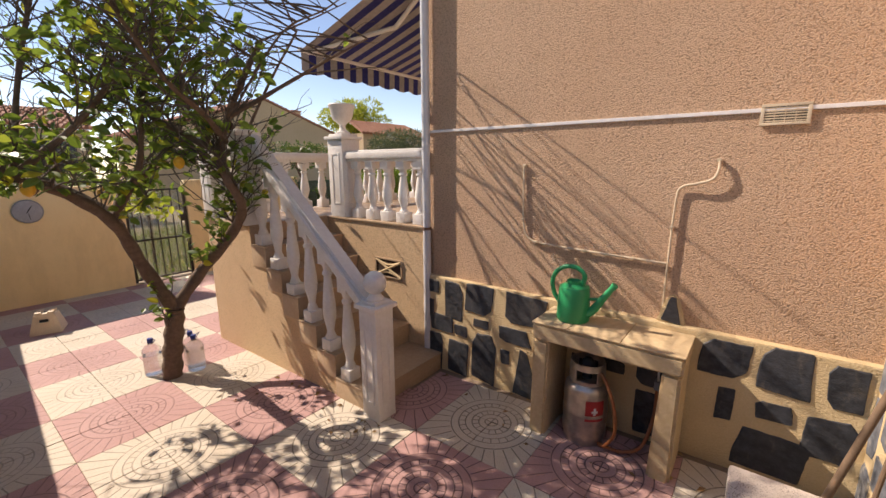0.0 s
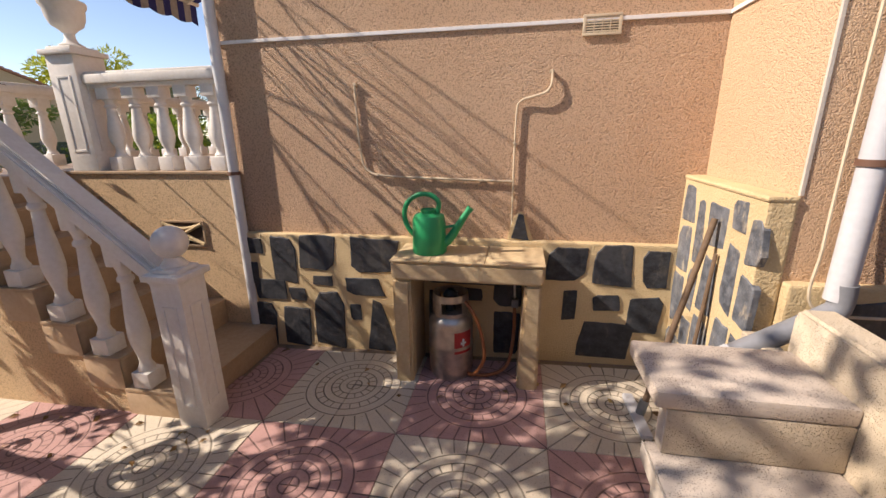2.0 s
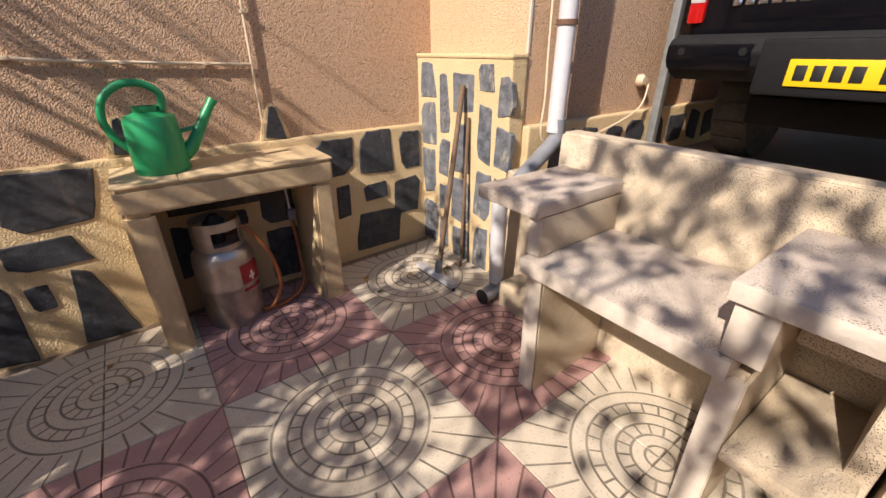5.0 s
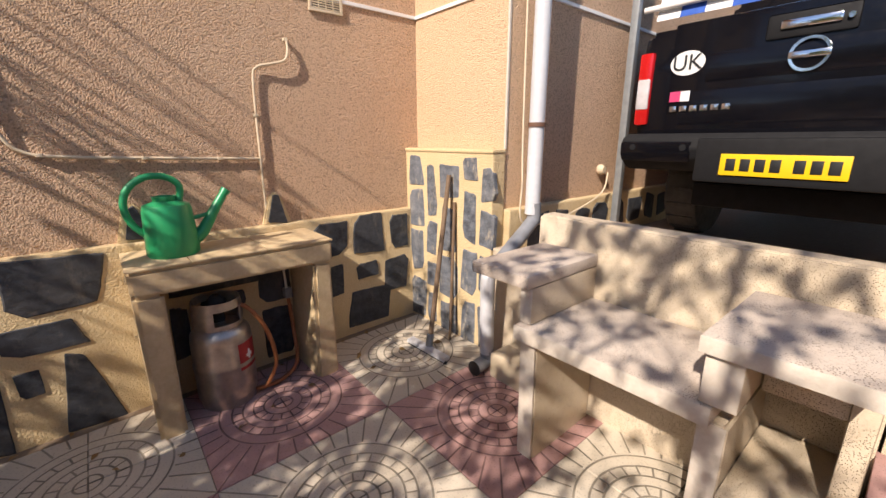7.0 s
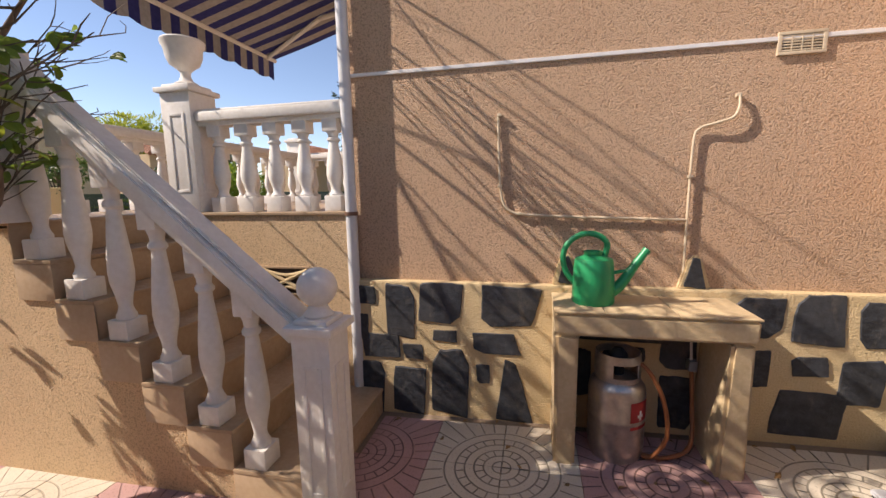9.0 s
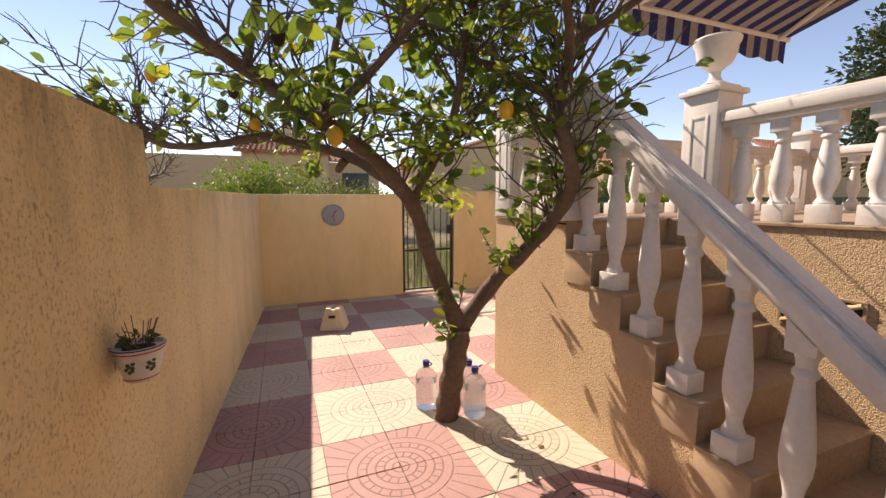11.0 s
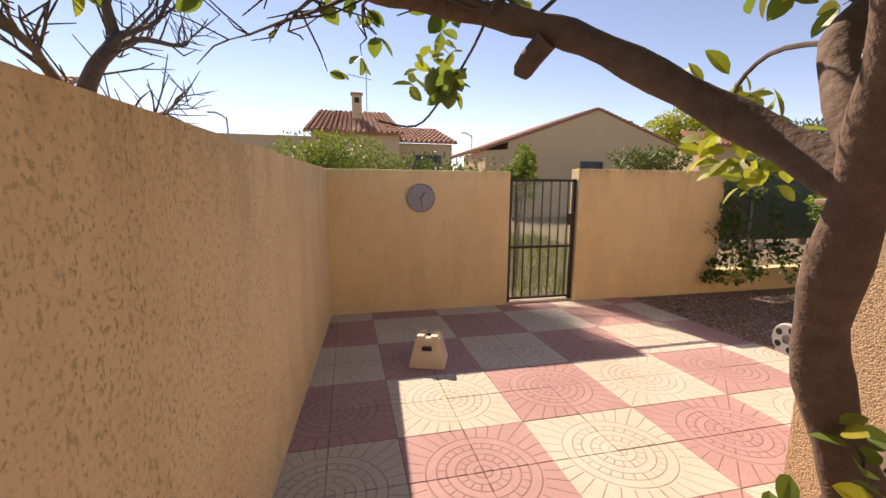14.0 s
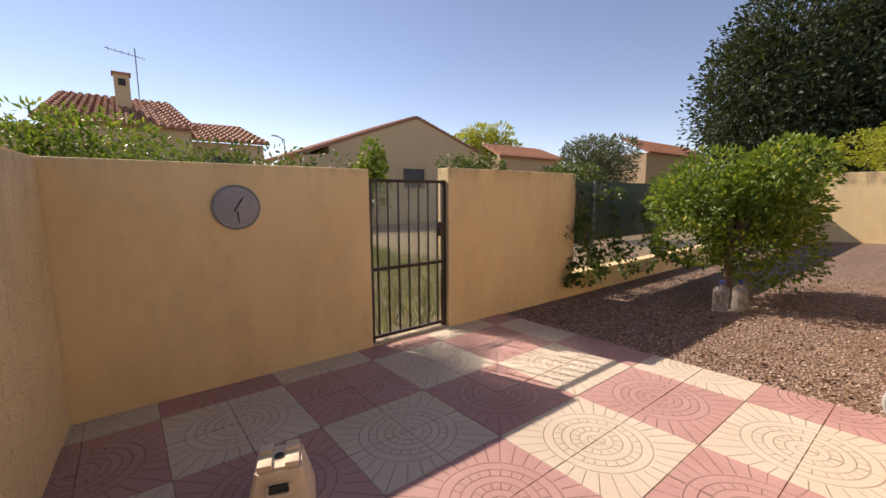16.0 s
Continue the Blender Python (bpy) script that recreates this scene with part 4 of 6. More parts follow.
FLORAL_BASE = plain("glazed_white_tile", (0.72, 0.70, 0.66), 0.2)
steps = empty("garden_steps", (0, 0, 0), label="short masonry steps with red treads and flowered glazed risers", category="steps")
for k in range(3):
    z = 0.20 * (k + 1)
    x0 = 0.02 + 0.30 * k
    part("tread", cube((x0, -3.42, z - 0.03), (x0 + 0.34, -2.56, z), 0.006), REDTILE if k < 2 else SLAB, steps, "red tile tread" if k < 2 else "pale tread")
    part("block", cube((x0 + 0.03, -3.42, -0.05), (x0 + 0.33, -2.57, z - 0.031)), CONCRETE, steps)
    for j in range(4):
        y0 = -2.575 - 0.205 * (j + 1)
        t = part("riser_tile", cube((x0 + 0.018, y0, z - 0.17), (x0 + 0.028, y0 + 0.2, z - 0.033), 0.002), FLORAL_BASE, steps, "white glazed tile with small red and blue flowers")
        for fy, fzz, fm in ((0.05, -0.07, REDLAB), (0.15, -0.13, BLUECAP), (0.15, -0.065, REDLAB), (0.05, -0.135, GREEN)):
            bm = bmesh.new()
            for q in range(6):
                a = q * math.pi / 3
                c = Vector((x0 + 0.0175, y0 + fy + 0.017 * math.cos(a), z + fzz + 0.017 * math.sin(a)))
                lathe([(0.0, -0.0008), (0.008, -0.0008), (0.008, 0.0008), (0.0, 0.0008)], 8, bm, Matrix.Translation(c) @ Matrix.Rotation(radians(90), 4, "Y"))
            part("flower", bm, fm, t)

# pickup truck on the driveway
def text_part(name, body, size, mat, parent, m, extrude=0.002, label=""):
    cu = bpy.data.curves.new(name, "FONT")
    cu.body, cu.size, cu.extrude, cu.align_x, cu.align_y = body, size, extrude, "CENTER", "CENTER"
    tmp = bpy.data.objects.new(name, cu)
    scene.collection.objects.link(tmp)
    me = bpy.data.meshes.new_from_object(tmp.evaluated_get(bpy.context.evaluated_depsgraph_get()))
    bpy.data.objects.remove(tmp)
    bpy.data.curves.remove(cu)
    me.materials.append(mat)
    ob = new(name, me)
    ob.parent = parent
    ob.matrix_basis = m
    if label:
        ob["label"] = label
    return ob


GZ = 0.60
XT, YT = 1.84, -2.01
truck = empty("pickup_truck", (XT, YT, GZ), label="black pickup truck parked on the raised driveway, tail towards the bench", category="pickup truck")
HW = 0.90
bm = prism([(0.55, 0.50), (0.03, 0.66), (0.0, 0.80), (0.0, 1.18), (0.03, 1.41), (1.50, 1.43), (1.55, 1.86), (2.9, 1.86), (3.6, 1.25), (4.9, 1.12), (5.0, 0.5), (4.9, 0.42)], "y", -HW, HW, 0.04)
part("body", bm, CAR, truck)
bm = cube((-0.025, -0.68, 0.74), (0.03, 0.70, 1.415), 0.018)
gate_t = part("tailgate", bm, CAR, truck, "glossy black tailgate")
bm = prism([(-0.024, 1.06), (-0.034, 1.09), (-0.034, 1.20), (-0.024, 1.23)], "y", -0.5, 0.5, 0.006)
part("crease", bm, CAR, gate_t)
bm = prism([(-0.024, 0.82), (-0.032, 0.85), (-0.032, 1.0), (-0.024, 1.03)], "y", -0.62, 0.62, 0.006)
part("crease", bm, CAR, gate_t)
hb = part("handle_recess", cube((-0.036, -0.13, 1.245), (-0.02, 0.23, 1.365), 0.015), CARPLAS, gate_t)
part("handle", cube((-0.05, -0.07, 1.285), (-0.03, 0.17, 1.33), 0.012), CHROME, hb, "chrome handle")
part("lock", lathe([(0, 0), (0.014, 0), (0.014, 0.01), (0, 0.01)], 14, m=pose(-0.04, -0.10, 1.305, 0, -90, 0)), CHROME, hb)
part("emblem_ring", lathe([(0.068, 0.0), (0.086, 0.0), (0.084, 0.012), (0.070, 0.012), (0.068, 0.0)], 28, m=pose(-0.036, 0.03, 1.155, 0, -90, 0)), CHROME, gate_t, "chrome ring emblem")
part("emblem_bar", cube((-0.05, -0.055, 1.138), (-0.037, 0.115, 1.172), 0.006), CHROME, gate_t, "chrome emblem bar")
for s in (1, -1):
    lamp = part("tail_lamp", cube((-0.02, s * 0.86 - 0.045, 0.83), (0.14, s * 0.86 + 0.045, 1.28), 0.02), TAILRED, truck, "red tail lamp")
    part("reverse_lens", cube((-0.026, s * 0.86 - 0.040, 0.93), (0.10, s * 0.86 + 0.040, 1.12), 0.012), TAILCLR, lamp, "clear lens")
bm = prism([(-0.17, 0.60), (-0.20, 0.65), (-0.20, 0.72), (-0.16, 0.772), (0.05, 0.772), (0.05, 0.55), (-0.10, 0.545)], "y", -0.89, 0.89, 0.02)
bump = part("bumper", bm, CARPLAS, truck, "black plastic rear bumper")
part("bumper_step", cube((-0.225, -0.42, 0.50), (-0.12, 0.42, 0.745), 0.02), CARPLAS, bump)
for y0 in (-0.5, 0.5, 0.80):
    part("parking_sensor", lathe([(0.0, 0.006), (0.012, 0.006), (0.016, 0.0), (0.019, 0.0), (0.019, 0.008), (0.0, 0.008)], 14, m=pose(-0.198, y0, 0.69, 0, -90, 0)), CARPLAS, bump)
for y0, y1 in ((-0.88, -0.46), (0.46, 0.88)):
    part("bumper_insert", prism([(-0.175, 0.60), (-0.203, 0.645), (-0.203, 0.715), (-0.17, 0.735)], "y", y0, y1, 0.004), CAR, bump, "glossy bumper panel")
plate = part("number_plate", cube((-0.236, -0.245, 0.545), (-0.224, 0.285, 0.66), 0.004), YELLOW, bump, "yellow rear plate with plain dark bars")
for k in range(7):
    y0 = -0.215 + k * 0.066 + (0.03 if k > 2 else 0)
    part("plate_bar", cube((-0.239, y0, 0.570), (-0.235, y0 + 0.045, 0.635), 0.002), INK_SHADE, plate)
sticker = part("oval_sticker", lathe([(0.0, 0.0), (0.098, 0.0), (0.096, 0.002), (0.0, 0.002)], 32, m=pose(-0.0265, 0.605, 1.185, 0, -90, 0) @ Matrix.Diagonal((0.72, 1, 1, 1))), PAPER, gate_t, "white oval country sticker")
text_part("sticker_letters", "UK", 0.125, INK_SHADE, sticker, pose(-0.0315, 0.605, 1.185, 90, 0, -90), 0.001)
part("dealer_sticker", cube((-0.0345, 0.62, 0.965), (-0.0315, 0.68, 1.025)), plain("pink_sticker", (0.62, 0.05, 0.16), 0.5), gate_t, "small pink sticker")
part("dealer_sticker", cube((-0.0343, 0.565, 0.965), (-0.0315, 0.618, 1.025)), PAPER, gate_t, "small white sticker")
for k in range(6):
    part("name_bar", cube((-0.038, 0.63 - k * 0.058, 0.905), (-0.032, 0.672 - k * 0.058, 0.938), 0.002), CHROME, gate_t, "chrome lettering shapes")
for sx in (0.98, 4.1):
    for s in (1, -1):
        w = part("wheel", lathe([(0.0, -0.11), (0.28, -0.12), (0.36, -0.11), (0.375, -0.08), (0.375, 0.08), (0.36, 0.11), (0.28, 0.12), (0.0, 0.11)], 36, m=pose(0, 0, 0, 90, 0, 0)), TYRE, truck, "black tyre")
        w.matrix_basis = pose(sx - 0.15 if sx < 2 else sx, s * 0.72, 0.375)
        for k in range(40):
            a = 2 * math.pi * k / 40
            b2 = part("tread_block", cube((-0.012, -0.09, 0.372), (0.012, 0.09, 0.382)), TYRE, w) if k % 2 == 0 and sx < 2 else None
            if b2:
                b2.matrix_basis = Matrix.Rotation(a, 4, "Y")
        part("rim", lathe([(0.0, -0.125), (0.20, -0.125), (0.23, -0.11), (0.0, 0.11)], 24, m=pose(0, 0, 0, 90, 0, 0)), CHROME, w)
part("chassis", cube((0.2, -0.55, 0.30), (4.8, 0.55, 0.46), 0.02), CARPLAS, truck)

prop = empty("metal_post", (0, 0, 0), label="grey galvanised post standing at the driveway edge", category="post")
part("shaft", cube((1.94, -1.00, 0.60), (1.99, -0.95, 3.4), 0.004), GALV, prop)
part("foot_plate", cube((1.90, -1.04, 0.60), (2.03, -0.92, 0.608), 0.002), GALV, prop)
tap = empty("wall_socket", (1.86, -0.925, 1.12), label="small round cream cable socket on the stucco wall", category="socket")
part("cover", lathe([(0, 0), (0.035, 0), (0.04, 0.02), (0.025, 0.045), (0, 0.045)], 18, m=pose(0, 0.06, 0, 90, 0, 0)), CABLE, tap)
cab2 = empty("loose_cable", (0, 0, 0), label="thin cream cable hanging along the driveway wall", category="cable")
part("run", tube(smooth_line([(1.86, -0.94, 1.10), (1.78, -0.95, 0.96), (1.45, -0.95, 0.86), (1.10, -0.95, 0.82), (0.87, -0.95, 0.86), (0.86, -0.95, 1.10), (0.87, -0.93, 1.40), (0.89, -0.90, 2.4), (0.89, -0.89, 4.2)]), 0.006, 6), CABLE, cab2)


# striped awnings
def awning(name_label, origin, xdir, ydir, length, depth, drop, stripes, fold):
    """Cloth in stripes from a wall out to a front bar, with a scalloped valance."""
    e = empty("striped_awning", (0, 0, 0), label=name_label, category="awning")
    o, u, v = Vector(origin), Vector(xdir), Vector(ydir)
    for k in range(stripes):
        a, b = length * k / stripes, length * (k + 1) / stripes
        bm = bmesh.new()
        q = [bm.verts.new(o + u * s + v * t + Vector((0, 0, -0.05 * math.sin(math.pi * t)))) for t in (0, 0.25, 0.5, 0.75, 1) for s in (a, b)]
        for j in range(4):
            bm.faces.new((q[2 * j], q[2 * j + 1], q[2 * j + 3], q[2 * j + 2]))
        part("cloth_stripe", bm, BLUEFAB if k % 2 else GREYFAB, e, "navy canvas stripe" if k % 2 else "grey canvas stripe")
        bm = bmesh.new()
        top = [bm.verts.new(o + v + u * (a + (b - a) * j / 4) + Vector((0, 0, -0.02))) for j in range(5)]
        low = [bm.verts.new(o + v * 1.004 + u * (a + (b - a) * j / 4) + Vector((0, 0, -drop - 0.035 * math.sin(math.pi * (k % 3 + j / 4) / 3)))) for j in range(5)]
        for j in range(4):
            bm.faces.new((top[j], top[j + 1], low[j + 1], low[j]))
        part("valance_stripe", bm, BLUEFAB if k % 2 else GREYFAB, e)
    part("front_bar", tube([o + v - u * 0.03, o + v + u * (length + 0.03)], 0.032, 10), WHITE, e, "white front bar")
    part("wall_bar", tube([o - u * 0.03, o + u * (length + 0.03)], 0.04, 10), WHITE, e)
    for s in fold:
        w = o + u * s + Vector((0, 0, -0.12))
        elbow = o + u * (s + (0.45 if s < length / 2 else -0.45)) + v * 0.55 + Vector((0, 0, -0.14))
        tip = o + u * (s - (0.05 if s < length / 2 else -0.05)) + v + Vector((0, 0, -0.02))
        arm = part("folding_arm", tube([w, elbow], 0.028, 10), WHITE, e, "white folding arm")
        part("forearm", tube([elbow, tip], 0.026, 10), WHITE, arm)
    return e


awning("navy and grey striped awning with scalloped valance over the terrace", (-2.34, 0.45, 4.05), (0, 1, 0), (-2.45, 0, -0.75), 2.5, 1, 0.24, 22, (0.15, 2.3))
e = empty("striped_canopy", (0, 0, 0), label="blue and white striped carport canopy above the truck", category="canopy")
BRIGHTBLUE = plain("blue_canvas", (0.03, 0.10, 0.42), 0.85)
for k in range(12):
    y0 = -1.10 - k * 0.145
    part("valance_stripe", prism([(2.0, 2.10), (2.003, 2.10), (2.10, 2.40), (2.097, 2.40)], "y", y0 - 0.145, y0), BRIGHTBLUE if k % 2 else PAPER, e)
part("front_bar", tube([(1.995, -1.02, 2.18), (1.995, -2.9, 2.18)], 0.02, 10), WHITE, e)

# ---- garden ----
gate = empty("iron_gate", (0, 0, 0), label="dark iron bar gate, closed, in the ochre garden wall", category="gate")
GX, G0, G1, GB, GT = -8.47, -0.735, 0.225, -0.175, 1.43
for y in (G0 + 0.022, G1 - 0.022):
    part("jamb", cube((GX - 0.022, y - 0.022, GB - 0.02), (GX + 0.022, y + 0.022, GT + 0.02), 0.003), IRON, gate)
for z in (GB + 0.03, 0.55, GT):
    part("rail", cube((GX - 0.018, G0 + 0.044, z - 0.016), (GX + 0.018, G1 - 0.044, z + 0.016), 0.003), IRON, gate)
for k in range(7):
    y = G0 + 0.044 + (G1 - G0 - 0.088) * (k + 0.5) / 7
    part("bar", cube((GX - 0.008, y - 0.008, GB + 0.03), (GX + 0.008, y + 0.008, GT), 0.002), IRON, gate)
pane = part("clear_sheet", cube((GX - 0.034, G0 + 0.05, GB + 0.04), (GX - 0.030, G1 - 0.05, GT - 0.02)), glass_mat("hazy_clear_sheet", (0.80, 0.86, 0.82), 0.12), gate, "hazy clear plastic sheet behind the bars", False)
pane.visible_shadow = False
lock = part("lock_box", cube((GX - 0.03, G1 - 0.10, 0.84), (GX + 0.03, G1 - 0.046, 0.99), 0.004), IRON, gate)
part("lever", tube([(GX + 0.03, G1 - 0.07, 0.94), (GX + 0.06, G1 - 0.07, 0.94), (GX + 0.06, G1 - 0.16, 0.94)], 0.008, 8), IRON, lock)

dial = empty("wall_dial", (X_GATE + 0.002, -1.90, 1.20), label="round weathered grey wall thermometer dial with hands marks", category="wall dial")
DIAL = surface("weathered_dial", (0.36, 0.38, 0.40), (0.24, 0.24, 0.25), 0.5, big=9, fine=60, relief=0.05)
part("plate", lathe([(0.0, 0.0), (0.165, 0.0), (0.165, 0.018), (0.155, 0.022), (0.0, 0.02)], 40, m=pose(0, 0, 0, 0, 90, 0)), DIAL, dial)
part("rim", lathe([(0.158, 0.0), (0.172, 0.0), (0.172, 0.024), (0.162, 0.028), (0.158, 0.02)], 40, m=pose(0, 0, 0, 0, 90, 0)), GALV, dial)
part("pointer", tube([(0.026, -0.02, -0.03), (0.026, 0.03, 0.05), (0.026, 0.055, 0.085)], [0.004, 0.007, 0.002], 6), INK_SHADE, dial)
part("pointer", tube([(0.024, 0.005, -0.03), (0.024, 0.01, -0.12)], 0.004, 6), INK_SHADE, dial)

base = empty("parasol_base", (-6.76, -2.12, fz(-6.75)), -20, label="cream moulded parasol base block with a hand grip", category="parasol base")
CREAMP = surface("cream_plastic", (0.74, 0.62, 0.46), (0.60, 0.47, 0.32), 0.7, big=5, fine=50, relief=0.1)
bm = bmesh.new()
r = bmesh.ops.create_cube(bm, size=1.0, matrix=Matrix.Translation((0, 0, 0.135)) @ Matrix.Diagonal((0.40, 0.40, 0.27, 1)))
for v in bm.verts:
    if v.co.z > 0.2:
        v.co.x *= 0.62
        v.co.y *= 0.62
bmesh.ops.bevel(bm, geom=bm.edges[:], offset=0.014, segments=2, affect="EDGES")
part("block", bm, CREAMP, base)
for sx in (-1, 1):
    for sy in (-1, 1):
        part("top_pad", cube((sx * 0.075 - 0.04, sy * 0.075 - 0.04, 0.268), (sx * 0.075 + 0.04, sy * 0.075 + 0.04, 0.29), 0.008), CREAMP, base)
# black disc in place of the shade down the pole socket
part("socket", lathe([(0, 0.272), (0.028, 0.272), (0.028, 0.276), (0, 0.276)], 16), INK_SHADE, base, "black disc for the shade in the pole socket")
part("grip", tube(smooth_line([(0.160, -0.06, 0.205), (0.178, -0.055, 0.165), (0.180, 0.055, 0.165), (0.160, 0.06, 0.205)], 4), 0.010, 8), CREAMP, base)
# black patch paints the shade under the grip
part("grip_shade", prism([(-0.055, 0.17), (0.055, 0.17), (0.05, 0.205), (-0.05, 0.205)], "x", 0.150, 0.169), INK_SHADE, base, "black patch for the shade behind the grip")

base.scale = (0.78, 0.78, 0.92)


WATERMAT = glass_mat("clear_water", (0.93, 0.93, 0.91), 0.08)


def water_bottle(at, rz, s=1.0, label="clear plastic water bottle, blue cap, beside the lemon tree"):
    e = empty("water_bottle", at, rz, label=label, category="bottle", group="water bottles")
    prof = [(0.0, 0.004), (0.07, 0.0), (0.078, 0.012)]
    for k in range(7):
        z = 0.03 + k * 0.027
        prof += [(0.080, z), (0.076, z + 0.013)]
    prof += [(0.080, 0.225), (0.076, 0.255), (0.055, 0.285), (0.026, 0.305), (0.020, 0.315), (0.020, 0.33), (0.0, 0.33)]
    part("bottle", lathe([(r * s, z * s) for r, z in prof], 24), BOTTLE, e)
    part("water", lathe([(0.0, 0.006 * s), (0.068 * s, 0.006 * s), (0.073 * s, 0.02 * s), (0.073 * s, 0.20 * s), (0.0, 0.20 * s)], 20), WATERMAT, e)
    part("cap", lathe([(0.0, 0.36 * s), (0.023 * s, 0.36 * s), (0.025 * s, 0.355 * s), (0.025 * s, 0.322 * s), (0.0, 0.322 * s)], 18), BLUECAP, e, "blue screw cap")
    part("carry_loop", tube(smooth_line([(0.02 * s, 0, 0.32 * s), (0.055 * s, 0.01, 0.345 * s), (0.05 * s, -0.02, 0.372 * s), (0.012 * s, -0.01, 0.355 * s)], 5), 0.0035, 6), BLUECAP, e)
    return e


water_bottle((-4.33, -1.74, fz(-4.33)), 20)
water_bottle((-4.08, -1.46, fz(-4.08)), 100)
water_bottle((-4.24, -1.43, fz(-4.24)), 210, 0.97)

pot = empty("wall_planter", (-3.29, y_left(-3.29) + 0.085, 0.80), label="painted white ceramic wall planter with straggly dying plants", category="planter")
GLAZE = plain("painted_ceramic", (0.62, 0.60, 0.56), 0.3, var=0.08)
part("pot", lathe([(0.0, 0.0), (0.075, 0.0), (0.08, 0.01), (0.105, 0.10), (0.122, 0.18), (0.128, 0.185), (0.128, 0.20), (0.118, 0.20), (0.112, 0.18), (0.0, 0.165)], 30), GLAZE, pot)
for z, r, mt in ((0.168, 0.1215, REDLAB), (0.015, 0.0835, REDLAB), (0.19, 0.1295, BLUECAP)):
    part("painted_band", lathe([(r - 0.004, z), (r, z), (r, z + 0.008), (r - 0.004, z + 0.008)], 30), mt, pot)
for a in (-70, -10, 40):
    bm = bmesh.new()
    for k in range(7):
        q = radians(a + 9 * math.sin(k * 2.4))
        rr = 0.108 + 0.004
        c = Vector((rr * math.cos(q), rr * math.sin(q), 0.075 + 0.008 * k))
        lathe([(0, -0.0015), (0.011, 0), (0, 0.0015)], 7, bm, Matrix.Translation(c) @ Matrix.Rotation(q, 4, "Z") @ Matrix.Rotation(radians(80), 4, "Y"))
    part("painted_leaf", bm, plain("dark_olive_glaze", (0.06, 0.08, 0.04), 0.4), pot)
part("soil", lathe([(0, 0.172), (0.112, 0.172), (0.0, 0.185)], 20), surface("potting_soil", (0.05, 0.035, 0.025), (0.02, 0.015, 0.01), 0.95), pot)


def leaf_quads(bm, p, d, size, rnd, wide=0.5, droop=0.3, fine=False):
    """One leaf: a folded blade of four faces."""
    d = d.normalized()
    side = d.cross(Vector((rnd.uniform(-1, 1), rnd.uniform(-1, 1), rnd.uniform(0.2, 1)))).normalized()
    nrm = side.cross(d)
    w = size * wide * 0.5
    if fine:
        spine, left, right = [], [], []
        for t, s in ((0.0, 0.06), (0.2, 0.72), (0.45, 1.0), (0.7, 0.85), (0.88, 0.48), (1.0, 0.02)):
            q = p + d * size * t - nrm * size * droop * 0.4 * t * t
            spine.append(bm.verts.new(q))
            left.append(bm.verts.new(q + side * w * s + nrm * w * s * 0.3))
            right.append(bm.verts.new(q - side * w * s + nrm * w * s * 0.3))
        for k in range(5):
            bm.faces.new((spine[k], left[k], left[k + 1], spine[k + 1]))
            bm.faces.new((right[k], spine[k], spine[k + 1], right[k + 1]))
        return
    base = bm.verts.new(p)
    m1 = p + d * size * 0.5
    l = bm.verts.new(m1 + side * w + nrm * w * 0.35)
    r = bm.verts.new(m1 - side * w + nrm * w * 0.35)
    c = bm.verts.new(m1 + d * size * 0.08)
    tip = bm.verts.new(p + d * size - nrm * size * droop * 0.4)
    bm.faces.new((base, l, c))
    bm.faces.new((base, c, r))
    bm.faces.new((l, tip, c))
    bm.faces.new((c, tip, r))


bm = bmesh.new()
rnd = random.Random(8)
for k in range(46):
    a = rnd.uniform(0, 2 * math.pi)
    p = Vector((0.05 * math.cos(a), 0.05 * math.sin(a), 0.18 + rnd.uniform(0, 0.07)))
    leaf_quads(bm, p, Vector((math.cos(a) + rnd.uniform(-.4, .4), math.sin(a), rnd.uniform(-0.1, 0.9))), rnd.uniform(0.03, 0.065), rnd, 0.7)
part("leaves", bm, leaf_mat("withered_leaf", (0.05, 0.07, 0.025), (0.12, 0.09, 0.05), (0.25, 0.12, 0.06), 0.2), pot, "withered leaves", False)
for k in range(9):
    a = rnd.uniform(0, 6.28)
    part("dry_stem", tube([(0.05 * math.cos(a), 0.05 * math.sin(a), 0.17), (0.11 * math.cos(a), 0.11 * math.sin(a), 0.24 + rnd.uniform(0, 0.14))], 0.0025, 5), TWIG, pot)


pot.scale = (0.64, 0.64, 0.64)


# lemon tree
def grow_tree(limbs):
    tips = []
    made = []
    for pts, r0, r1 in limbs:
        line = smooth_line(pts, 6)
        n = len(line)
        rad = [(r0 + (r1 - r0) * (k / (n - 1)) ** 0.8) * (1 + 0.10 * math.sin(k * 1.7 + r0 * 90)) for k in range(n)]
        made.append((line, rad))
        for k in range(n // 3, n):
            if k % 2 == 0:
                tips.append((line[k], (line[min(k + 1, n - 1)] - line[max(k - 1, 0)]).normalized(), rad[k]))
    return made, tips


